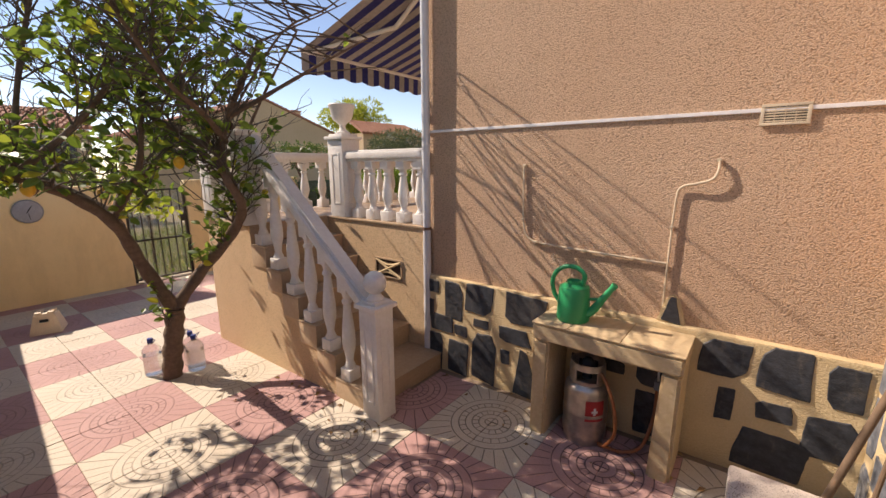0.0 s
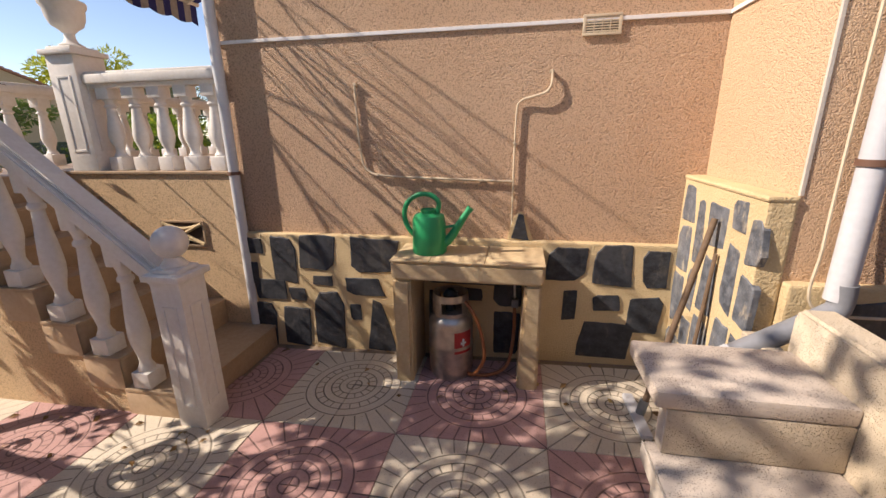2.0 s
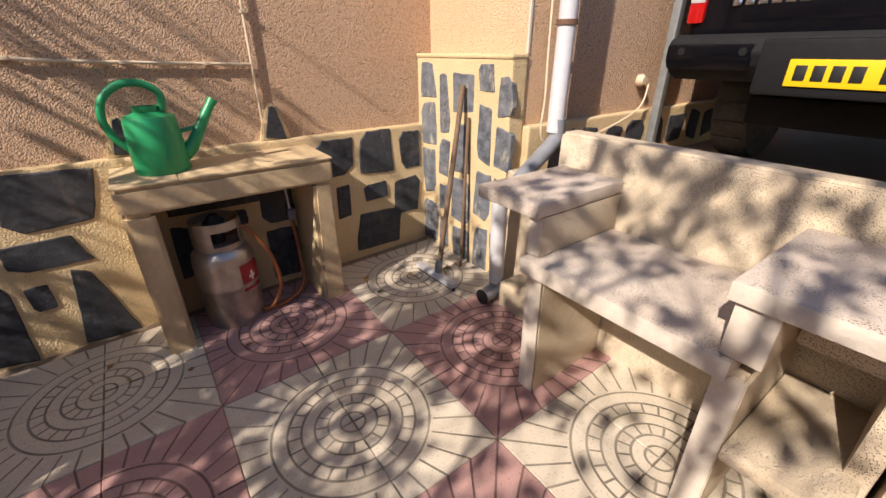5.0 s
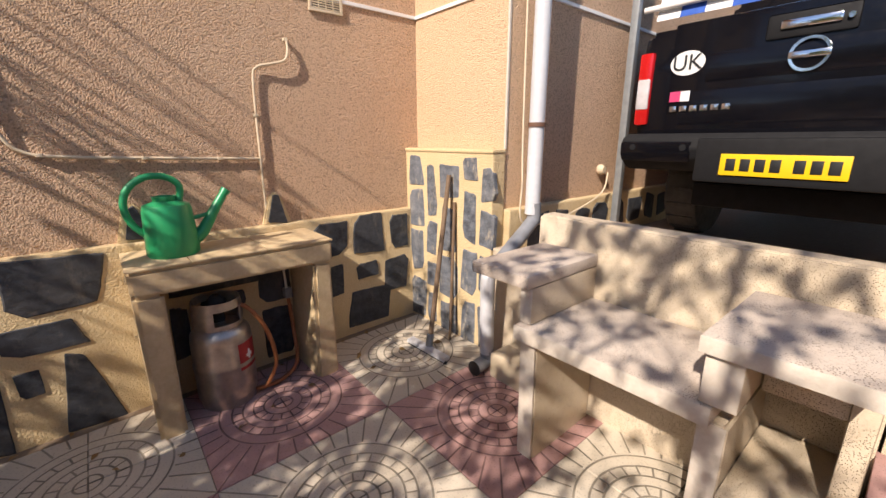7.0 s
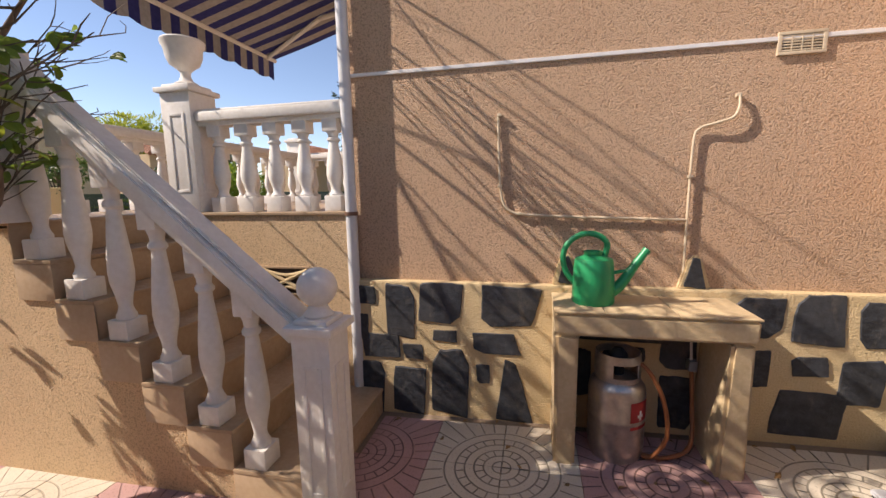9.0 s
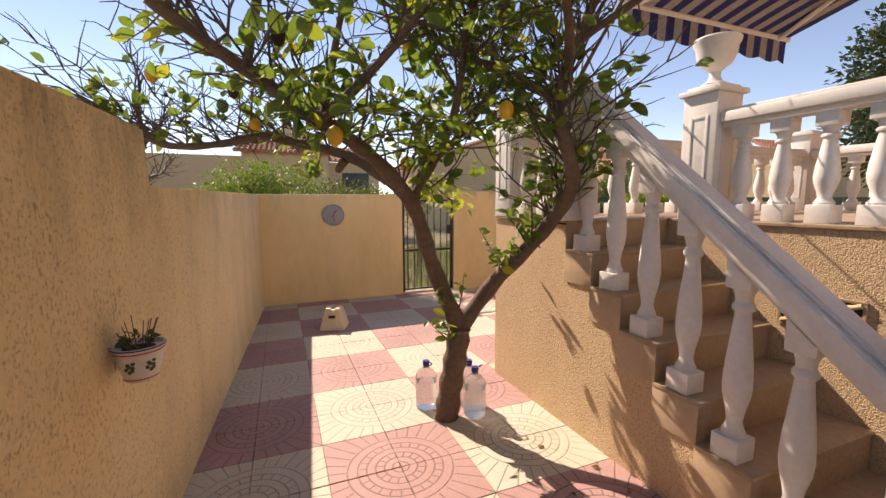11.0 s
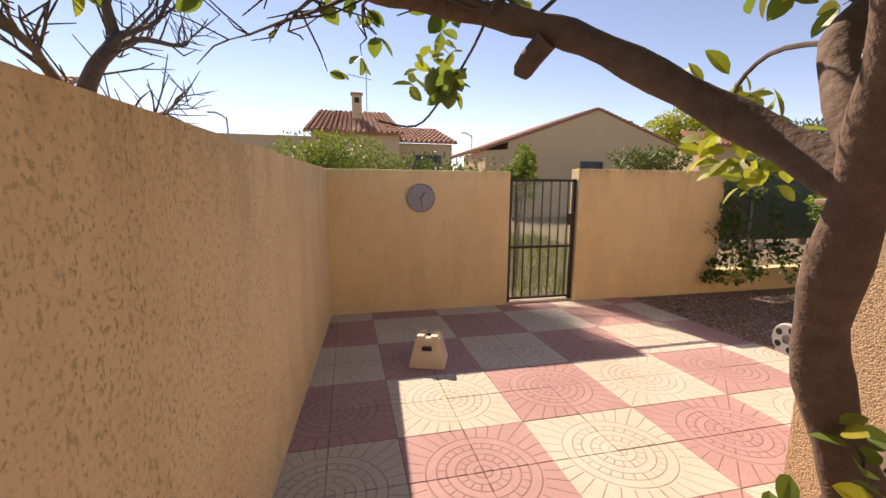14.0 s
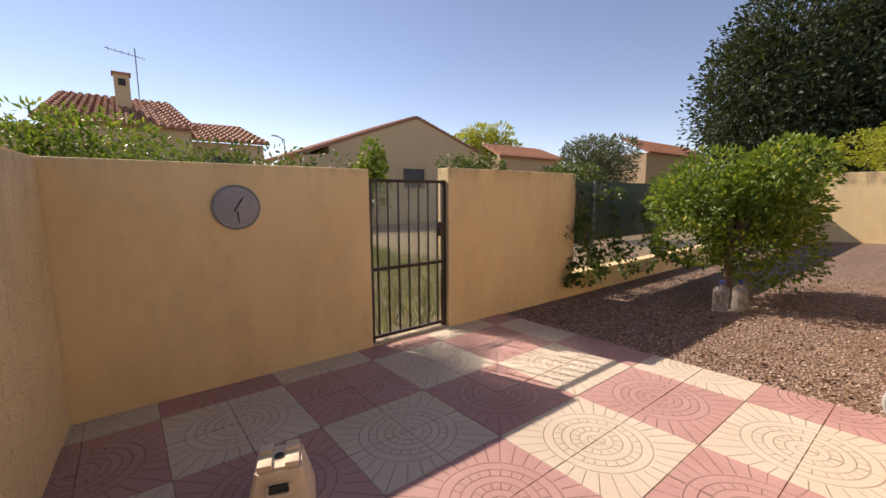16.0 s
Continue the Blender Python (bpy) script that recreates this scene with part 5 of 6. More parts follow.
lemon = empty("lemon_tree", (0, 0, 0), label="old forked lemon tree with bare twigs and few lemons", category="tree")
F = Vector((-4.10, -1.57, 0.55))
LEMON_LIMBS = [
    ([(-4.12, -1.66, -0.13), (-4.11, -1.64, 0.10), (-4.10, -1.60, 0.35), F], 0.085, 0.078),
    ([F, (-4.05, -1.33, 0.86), (-3.80, -1.12, 1.22), (-3.50, -1.14, 1.50), (-3.36, -1.30, 1.74), (-3.40, -1.32, 1.95), (-3.35, -1.20, 2.35), (-3.30, -0.95, 2.85)], 0.060, 0.022),
    ([F, (-4.13, -1.75, 0.98), (-3.97, -1.94, 1.40), (-3.78, -2.22, 1.66), (-3.62, -2.49, 1.80), (-3.55, -2.80, 1.98), (-3.40, -3.10, 2.15)], 0.062, 0.022),
    ([(-3.97, -1.94, 1.38), (-4.12, -1.83, 1.62), (-4.15, -1.55, 1.86), (-4.25, -1.30, 2.15), (-4.20, -1.10, 2.6)], 0.040, 0.014),
    ([(-3.98, -1.90, 1.33), (-4.24, -1.93, 1.49), (-4.46, -2.17, 1.70), (-4.58, -2.36, 1.785), (-4.66, -2.64, 1.845), (-4.70, -2.82, 1.87), (-4.61, -3.02, 1.80), (-4.57, -3.30, 1.77), (-4.62, -3.50, 1.86)], 0.046, 0.018),
    ([(-3.40, -1.32, 1.95), (-3.65, -1.55, 2.15), (-3.95, -1.75, 2.35), (-4.2, -2.0, 2.7)], 0.030, 0.012),
    ([(-3.38, -1.28, 2.05), (-3.05, -1.55, 2.20), (-2.80, -1.85, 2.35), (-2.6, -2.1, 2.6)], 0.026, 0.010),
    ([(-3.36, -1.22, 2.25), (-3.05, -0.90, 2.50), (-2.85, -0.60, 2.72), (-2.75, -0.28, 2.92)], 0.022, 0.006),
    ([(-3.62, -2.49, 1.80), (-3.40, -2.20, 2.10), (-3.35, -1.95, 2.45), (-3.2, -1.7, 2.9)], 0.026, 0.010),
    ([(-3.97, -1.94, 1.45), (-3.70, -1.80, 1.85), (-3.60, -1.75, 2.30), (-3.75, -1.55, 2.9)], 0.030, 0.012),
    # high limbs out of sight, added to throw dapples on the bench
    ([(-3.55, -2.80, 1.98), (-3.55, -2.70, 2.50), (-3.40, -2.60, 3.10), (-3.30, -2.45, 3.70)], 0.022, 0.010),
    ([(-3.40, -3.10, 2.15), (-3.20, -3.20, 2.80), (-3.05, -3.20, 3.50), (-2.80, -3.15, 4.10)], 0.020, 0.008),
    ([(-3.40, -2.60, 3.10), (-3.00, -2.85, 3.50), (-2.75, -2.95, 3.95)], 0.014, 0.007),
    ([(-3.62, -2.49, 1.80), (-3.85, -2.35, 2.40), (-3.80, -2.20, 3.00), (-3.65, -2.05, 3.60)], 0.022, 0.010),
    # crown limbs laid so that their shadows slant across the house wall
    ([(-3.36, -1.22, 2.25), (-3.15, -0.85, 2.90), (-3.0, -0.50, 3.15), (-2.85, -0.17, 3.45)], 0.012, 0.004),
    ([(-3.30, -0.95, 2.85), (-3.2, -0.52, 3.1), (-3.1, -0.2, 3.3)], 0.010, 0.004),
    ([(-3.60, -0.40, 3.10), (-3.5, -0.70, 3.5), (-3.40, -1.0, 3.85)], 0.010, 0.004),
    ([(-3.80, -1.12, 1.22), (-3.95, -0.95, 1.60), (-3.95, -0.85, 2.05), (-3.75, -0.65, 2.6), (-3.6, -0.4, 3.1)], 0.022, 0.010),
]
made, tips = grow_tree(LEMON_LIMBS)
for k, (line, rad) in enumerate(made):
    part("trunk" if k == 0 else "limb", tube(line, rad, 14), BARK, lemon, "thick brown trunk" if k == 0 else "")
rnd = random.Random(21)
twigs = bmesh.new()
lbm = bmesh.new()
leaf_spots = []
for p, d, r in tips:
    if p.z < 1.25:
        continue
    over_wall = p.z - 3.03 * abs(p.y) > -0.6
    high = p.z > 2.4 and p.y < -1.6
    for q in range(2 if over_wall else 4):
        way = (d * 0.5 + Vector((rnd.uniform(-1, 1), rnd.uniform(-1, 1), rnd.uniform(-0.25, 1.1) if p.z > 1.75 else rnd.uniform(0.1, 1.1)))).normalized()
        if over_wall:
            way = Vector((rnd.uniform(-.3, .3), rnd.choice((-1, 1)) * rnd.uniform(.6, 1.0), rnd.uniform(-.25, .45))).normalized()
        ln = rnd.uniform(0.45, 1.0) if over_wall else rnd.uniform(0.25, 0.75)
        a = p.copy()
        pts = [a]
        for s in range(4):
            bend = 0.35 if over_wall else 1.0
            way = (way + Vector((rnd.uniform(-.3, .3), rnd.uniform(-.3, .3), rnd.uniform(-.25, .3))) * bend).normalized()
            pts.append(pts[-1] + way * ln / 4)
        if pts[-1].y < y_left(pts[-1].x) + 0.2 and pts[-1].z < 1.85 or pts[-1].y > -0.08:
            continue
        pruned = min(q2.z for q2 in pts) < 1.68 and min(q2.y for q2 in pts) < -2.25
        if not pruned:
            tube(pts, [0.008, 0.0075, 0.0065, 0.005, 0.003] if over_wall else [0.007, 0.006, 0.005, 0.004, 0.0025], 5, twigs, False)
        for s in range(1, 5):
            for j in range(0 if over_wall and s < 3 else (1 if over_wall else 2)):
                w2 = (way + Vector((rnd.uniform(-1.2, 1.2), rnd.uniform(-1.2, 1.2), rnd.uniform(-.8, .8)))).normalized()
                e2 = pts[s] + w2 * rnd.uniform(0.06, 0.28)
                mid = (pts[s] + e2) / 2 + Vector((rnd.uniform(-.02, .02), rnd.uniform(-.02, .02), rnd.uniform(-.02, .02)))
                if pruned or (e2.z < 1.66 and e2.y < -2.25):
                    continue
                tube([pts[s], mid, e2], [0.0035, 0.003, 0.0018], 4, twigs, False)
                leaf_spots.append((mid, w2))
                leaf_spots.append((e2, w2))
for p, d in leaf_spots:
    dense = 0.04 if p.z - 3.03 * abs(p.y) > 0.0 else (0.5 if p.z < 2.2 else 0.27)
    if p.y < -2.72 and p.z < 2.4:
        dense *= 0.4
    if p.x > -3.75 and p.y > -1.75 and p.z < 2.4:
        dense *= 0.5
    if rnd.random() < dense * (1.0 if p.x > -4.6 else 0.7):
        for j in range(rnd.choice((1, 2, 2, 3))):
            dd = (d + Vector((rnd.uniform(-1, 1), rnd.uniform(-1, 1), rnd.uniform(-.9, .5)))).normalized()
            leaf_quads(lbm, p + dd * 0.01, dd, rnd.uniform(0.055, 0.10), rnd, 0.62, 0.3, True)
hang = [(-4.25, -2.45, 1.78), (-4.60, -2.42, 1.72), (-4.88, -2.45, 1.63), (-4.93, -2.53, 1.545), (-4.92, -2.66, 1.555)]
tube(smooth_line(hang, 4), 0.004, 5, twigs, False)
for k in range(14):
    leaf_quads(lbm, Vector(hang[2]).lerp(Vector(hang[1]), rnd.random() * 0.6), Vector((rnd.uniform(-1, 1), rnd.uniform(-1, 1), rnd.uniform(-.6, .6))), rnd.uniform(0.05, 0.08), rnd, 0.6, 0.3, True)
# young shoots on the lower limb and trunk
for sx, sy, sz, n in ((-3.98, -1.28, 0.95, 5), (-3.86, -1.18, 1.12, 6), (-4.13, -1.60, 0.42, 3), (-4.02, -1.62, 0.7, 2), (-3.65, -1.16, 1.38, 5)):
    for k in range(n):
        a = Vector((sx + rnd.uniform(-.08, .08), sy + rnd.uniform(-.06, .06), sz))
        tip = a + Vector((rnd.uniform(-.15, .15), rnd.uniform(-.18, .05), rnd.uniform(0.12, 0.34)))
        tube([a, (a + tip) / 2 + Vector((0.02, 0, 0)), tip], [0.005, 0.004, 0.002], 5, twigs, False)
        for j in range(6):
            t = 0.3 + 0.7 * j / 5
            leaf_quads(lbm, a.lerp(tip, t), Vector((rnd.uniform(-1, 1), rnd.uniform(-1, 1), rnd.uniform(-.3, .6))), rnd.uniform(0.05, 0.10), rnd, 0.6, 0.3, True)
# sunlit yellow cluster on a low side shoot, and a sawn limb end
side = smooth_line([(-4.12, -1.83, 1.62), (-4.32, -1.76, 1.66), (-4.50, -1.66, 1.60), (-4.64, -1.46, 1.47), (-4.68, -1.36, 1.42)], 4)
tube(side, 0.006, 6, twigs, False)
ybm = bmesh.new()
for k in range(75):
    q = side[rnd.randrange(6, len(side))] + Vector((rnd.uniform(-.11, .11), rnd.uniform(-.15, .15), rnd.uniform(-.09, .10)))
    leaf_quads(ybm, q, Vector((rnd.uniform(-1, 1), rnd.uniform(-1, 1), rnd.uniform(-.9, .3))), rnd.uniform(0.06, 0.095), rnd, 0.55, 0.3, True)
for k in range(30):
    q = Vector((-4.97, -2.46, 1.73)) + Vector((rnd.uniform(-.08, .08), rnd.uniform(-.09, .09), rnd.uniform(-.06, .10)))
    leaf_quads(ybm, q, Vector((rnd.uniform(-1, 1), rnd.uniform(-1, 1), rnd.uniform(-.9, .3))), rnd.uniform(0.05, 0.085), rnd, 0.55, 0.3, True)
part("foliage", ybm, YELLEAF, lemon, "yellow-green sunlit leaves", False)
part("limb", tube([(-4.50, -2.26, 1.71), (-4.535, -2.285, 1.675), (-4.555, -2.30, 1.645), (-4.56, -2.305, 1.63)], [0.030, 0.030, 0.027, 0.018], 12), BARK, lemon, "sawn-off limb stub")
part("twig_work", twigs, TWIG, lemon, "fine bare grey twigs", False)["kind"] = "stuff"
part("foliage", lbm, LEAF, lemon, "glossy green and yellowing leaves", False)
FRUIT = [(0.0, -0.052), (0.012, -0.045), (0.028, -0.032), (0.038, -0.008), (0.036, 0.018), (0.024, 0.036), (0.008, 0.044), (0.0, 0.05)]
for k in range(26):
    p, d = leaf_spots[rnd.randrange(len(leaf_spots))]
    if p.z > 2.6:
        continue
    kind = rnd.choice((DEADFRUIT, DEADFRUIT, LEMON, LIME))
    s = 0.75 if kind is DEADFRUIT else 1.0
    f2 = part("lemon", lathe([(r * s, z * s) for r, z in FRUIT], 14), kind, lemon, {DEADFRUIT: "shrivelled dark fruit", LEMON: "ripe yellow lemon", LIME: "unripe green lemon"}[kind])
    f2.location = p - Vector((0, 0, 0.05))
for at in ((-3.93, -1.99, 1.65), (-3.42, -1.62, 1.88), (-3.50, -2.45, 1.72), (-3.70, -2.62, 1.95)):
    f2 = part("lemon", lathe(FRUIT, 18), LEMON, lemon, "ripe yellow lemon")
    f2.location = at
for at in ((-4.92, -2.47, 1.69), (-4.90, -2.42, 1.655)):
    f2 = part("lemon", lathe([(r * 0.85, z * 1.05) for r, z in FRUIT], 18), LIME, lemon, "unripe green lemon")
    f2.location = at


def leafy(name, label, centre, size, count, leaf, mat, trunk=None, seed=1, category="shrub", lumps=9, trunk_mat=None, wide=0.5):
    """A bush or tree: lumpy crown of many leaves round hidden limbs."""
    rnd = random.Random(seed)
    c, s = Vector(centre), Vector(size)
    e = empty(name, (c.x, c.y, 0), label=label, category=category)
    inv = Matrix.Translation((-c.x, -c.y, 0))
    blobs = []
    for k in range(lumps):
        v = Vector((rnd.gauss(0, 1), rnd.gauss(0, 1), rnd.gauss(0, 1))).normalized() * rnd.uniform(0.35, 0.72)
        blobs.append((Vector((v.x * s.x, v.y * s.y, v.z * s.z)), rnd.uniform(0.30, 0.48)))
    bm = bmesh.new()
    for k in range(count):
        o, r = blobs[rnd.randrange(lumps)]
        v = Vector((rnd.gauss(0, 1), rnd.gauss(0, 1), rnd.gauss(0, 1))).normalized()
        p = o + Vector((v.x * s.x, v.y * s.y, v.z * s.z)) * r * rnd.uniform(0.72, 1.08)
        leaf_quads(bm, Vector((0, 0, c.z)) + p, v + Vector((rnd.uniform(-.8, .8), rnd.uniform(-.8, .8), rnd.uniform(-.5, .8))), leaf * rnd.uniform(0.7, 1.3), rnd, wide)
    part("crown", bm, mat, e, "", False)
    if trunk:
        z0, r0 = trunk
        bm = bmesh.new()
        tube(smooth_line([(0, 0, z0), (0.02, 0.01, (z0 + c.z) / 2), (0, 0, c.z)], 4), [r0 * (1 - 0.05 * k) for k in range(9)], 10, bm)
        part("trunk", bm, trunk_mat or BARK, e)
        bm = bmesh.new()
        for o, r in blobs:
            tube([(0, 0, z0 + (c.z - z0) * 0.55), o * 0.5 + Vector((0, 0, c.z - s.z * 0.15)), o + Vector((0, 0, c.z))], [r0 * 0.5, r0 * 0.3, r0 * 0.1], 6, bm)
        part("branch_work", bm, trunk_mat or BARK, e)["kind"] = "stuff"
    return e


citrus = leafy("citrus_tree", "dense round citrus tree with glossy green leaves on the gravel", (-6.80, 3.75, 1.00), (1.30, 1.42, 0.98), 17000, 0.078, CITRUS, (-0.2, 0.055), 11, "tree", 16)
water_bottle((-6.66, 3.18, fz(-6.7) - 0.01), 0, 1.1, "clear plastic water bottle beside the citrus tree")
water_bottle((-6.52, 3.40, fz(-6.7) - 0.01), 70, 1.1, "clear plastic water bottle beside the citrus tree")

# wire fence with vine
fence = empty("wire_fence", (0, 0, 0), label="wire mesh fence with grey posts and green screen cloth", category="fence")
for y in (3.25, 5.6, 8.0, 10.4, 12.8):
    part("post", tube([(X_GATE - 0.10, y, 0.1), (X_GATE - 0.10, y, 1.5)], 0.022, 10), GALV, fence)
part("brace", tube([(X_GATE - 0.08, 3.2, 0.15), (X_GATE - 0.08, 2.75, 1.3)], 0.02, 8), WOODH, fence)
bm = bmesh.new()
for k in range(-24, 180):
    y0 = 2.65 + k * 0.065
    for s in (1, -1):
        a = Vector((X_GATE - 0.09, y0, 0.13)) if s > 0 else Vector((X_GATE - 0.09, y0 + 1.3, 0.13))
        b = a + Vector((0, 1.3 * s, 1.3))
        if a.y < 2.65:
            b0 = a + (b - a) * ((2.65 - a.y) / 1.3)
            a = b0
        if b.y < 2.65:
            b = a + (b - a) * ((a.y - 2.65) / max(a.y - b.y, 1e-6))
        tube([a, b], 0.0018, 3, bm, False)
part("mesh", bm, GALV, fence, "diamond wire mesh", False)
m_cloth = surface("green_screen_cloth", (0.10, 0.145, 0.10), (0.06, 0.09, 0.06), 0.9, big=2, fine=40)
part("screen_cloth", cube((X_GATE - 0.15, 2.62, 0.55), (X_GATE - 0.14, 14.4, 1.48)), m_cloth, fence, "faded green screen cloth", False)


def vine(seed):
    rnd = random.Random(seed)
    e = empty("ivy_vine", (X_GATE + 0.02, 3.0, 0), label="green climbing vine hanging over the wire fence", category="vine")
    bm, tw = bmesh.new(), bmesh.new()
    for k in range(46):
        y = 2.60 + rnd.random() ** 1.6 * 3.4
        p = Vector((X_GATE + 0.02, y, rnd.uniform(0.2, 1.45)))
        pts = [p]
        for j in range(5):
            p = p + Vector((rnd.uniform(-.02, .05), rnd.uniform(-.18, .16), rnd.uniform(-.22, .12)))
            p.z = max(p.z, 0.02)
            p.x = min(max(p.x, X_GATE + 0.01), X_GATE + 0.16)
            pts.append(p)
            for q in range(10 if p.z < 0.6 else 5):
                leaf_quads(bm, p + Vector((rnd.uniform(0, .07), rnd.uniform(-.09, .09), rnd.uniform(-.08, .08))), Vector((rnd.uniform(.1, .8), rnd.uniform(-1, 1), rnd.uniform(-1, .4))), rnd.uniform(0.05, 0.09), rnd, 0.8)
        tube(pts, 0.005, 4, tw, False)
    inv = Matrix.Translation((-X_GATE - 0.02, -3.0, 0))
    bm.transform(inv)
    tw.transform(inv)
    part("leaves", bm, HEDGE, e, "", False)
    part("stem_work", tw, TWIG, e, "", False)["kind"] = "stuff"


vine(4)


# far houses
def roof_slope(name, parent, a, b, c, d, pitch, mat):
    """Rows of round clay tiles on the slope a-b (eaves) up to d-c (ridge)."""
    a, b, c, d = map(Vector, (a, b, c, d))
    n = max(2, int((b - a).length / pitch))
    up = (b - a).cross(d - a).normalized()
    if up.z < 0:
        up = -up
    bm = bmesh.new()
    q = [bm.verts.new(p - up * 0.06) for p in (a, b, c, d)]
    q2 = [bm.verts.new(p) for p in (a, b, c, d)]
    bm.faces.new(q)
    bm.faces.new(q2)
    for i in range(4):
        bm.faces.new((q[i], q[(i + 1) % 4], q2[(i + 1) % 4], q2[i]))
    deck = part("roof", bm, mat, parent, "brown clay roof", False)
    bm = bmesh.new()
    for k in range(n):
        t = (k + 0.5) / n
        lo, hi = a.lerp(b, t), d.lerp(c, t)
        m = max(3, int((hi - lo).length / 0.32))
        for j in range(m):
            p0, p1 = lo.lerp(hi, j / m), lo.lerp(hi, (j + 1.12) / m)
            tube([p0 + up * 0.035, p1 + up * 0.0], [pitch * 0.40, pitch * 0.30], 6, bm, True)
    ob = part("roof_tile", bm, mat, deck, "rows of round clay roof tiles", False)
    ob["kind"] = "stuff"
    return deck


def window(parent, x, y, z, w, h):
    f = part("window", cube((x, y - w / 2, z), (x + 0.03, y + w / 2, z + h), 0.01), plain("window_dark", (0.05, 0.045, 0.04), 0.3), parent, "dark barred window")
    for k in range(7):
        yy = y - w / 2 + w * k / 6
        part("bar", tube([(x + 0.12, yy, z - 0.02), (x + 0.12, yy, z + h + 0.02)], 0.012, 5), IRON, f)
    return f


house_a = empty("house", (-22, -2, 0), label="cream house with brown clay tile roof and chimney behind the wall", category="house")
house_a.matrix_basis = Matrix()
part("wall", cube((-28, -4.2, -0.4), (-22.0, -0.45, 3.6)), HOUSE, house_a, "", False)
part("wall", cube((-27, -0.45, -0.4), (-22.6, 2.1, 3.3)), HOUSE, house_a, "", False)
part("wall", cube((-25, -9.5, -0.4), (-22.3, -4.2, 3.45)), HOUSE, house_a, "", False)
roof_slope("roof", house_a, (-21.7, -4.5, 3.62), (-21.7, -0.25, 3.62), (-25, -0.75, 4.95), (-25, -4.0, 4.95), 0.22, ROOF)
roof_slope("roof", house_a, (-22.3, -0.45, 3.35), (-22.3, 2.3, 3.35), (-24.8, 1.7, 4.25), (-24.8, -0.45, 4.25), 0.22, ROOF)
roof_slope("roof", house_a, (-28.3, -4.5, 3.62), (-28.3, -0.25, 3.62), (-25, -0.75, 4.95), (-25, -4.0, 4.95), 0.3, ROOF)
ch = part("chimney", cube((-23.9, -2.45, 4.0), (-23.5, -2.0, 5.55), 0.02), HOUSE, house_a)
# black plate stands for the shade inside the flue
part("flue_shade", cube((-23.49, -2.33, 5.15), (-23.47, -2.12, 5.38)), INK_SHADE, ch)
part("chimney_cap", cube((-23.95, -2.5, 5.52), (-23.45, -1.95, 5.60), 0.01), ROOF, ch)
window(house_a, -22.58, 0.9, 1.6, 1.3, 1.2)
an = part("antenna", tube([(-25, -1.7, 4.8), (-25, -1.7, 6.9)], 0.02, 6), GALV, house_a, "thin metal aerial")
part("antenna_arm", tube([(-25, -2.6, 6.75), (-25, -1.4, 6.55)], 0.015, 5), GALV, an)
for k in range(5):
    part("antenna_element", tube([(-25.3, -2.5 + k * 0.2, 6.73 - k * 0.03), (-24.7, -2.5 + k * 0.2, 6.73 - k * 0.03)], 0.01, 4), GALV, an)

house_b = empty("house", (0, 0, 0), label="cream gabled house with reddish clay roof edge beyond the gate", category="house")
bm = prism([(6.3, -0.4), (17.6, -0.4), (17.6, 3.98), (12.0, 5.92), (6.3, 3.92)], "x", -33, -26)
part("wall", bm, HOUSE, house_b, "cream gable wall", False)
roof_slope("roof", house_b, (-25.9, 4.6, 3.4), (-33, 4.6, 3.4), (-33, 12.0, 6.0), (-25.9, 12.0, 6.0), 0.3, ROOF)
roof_slope("roof", house_b, (-25.9, 18.2, 3.85), (-33, 18.2, 3.85), (-33, 12.0, 6.0), (-25.9, 12.0, 6.0), 0.3, ROOF)
part("porch_wall", prism([(4.8, -0.4), (7.6, -0.4), (7.6, 3.55), (4.8, 3.35)], "x", -30, -25.6), HOUSE, house_b, "", False)
ch = part("chimney", cube((-30, 16.2, 4.0), (-29.4, 16.9, 5.9), 0.02), HOUSE, house_b)
part("chimney_cap", cube((-30.05, 16.15, 5.9), (-29.35, 16.95, 6.0)), ROOF, ch)
window(house_b, -25.98, 11.7, 1.7, 1.5, 1.2)
house_c = empty("house", (0, 0, 0), label="low cream house with brown tiled roof among trees", category="house")
part("wall", cube((-40, 26.5, -0.4), (-33, 36, 5.0)), HOUSE, house_c, "", False)
roof_slope("roof", house_c, (-32.6, 26.0, 5.0), (-32.6, 36.5, 5.0), (-36.5, 36.5, 6.5), (-36.5, 27.5, 6.5), 0.5, ROOF)
house_e = empty("house", (0, 0, 0), label="cream house with brown clay roof behind the olive tree", category="house")
part("wall", cube((-30, 37.0, -0.4), (-24, 52, 5.2)), HOUSE, house_e, "", False)
roof_slope("roof", house_e, (-23.6, 36.6, 5.2), (-23.6, 52.4, 5.2), (-27, 52.4, 6.9), (-27, 37.6, 6.9), 0.4, ROOF)
house_d = empty("house", (0, 0, 0), label="cream house with clay roof beyond the long garden wall", category="house")
part("wall", cube((-24, -16, -0.4), (-18, -11.5, 3.4)), HOUSE, house_d, "", False)
roof_slope("roof", house_d, (-17.6, -16.4, 3.4), (-17.6, -11.2, 3.4), (-21, -11.8, 5.0), (-21, -15.5, 5.0), 0.25, ROOF)

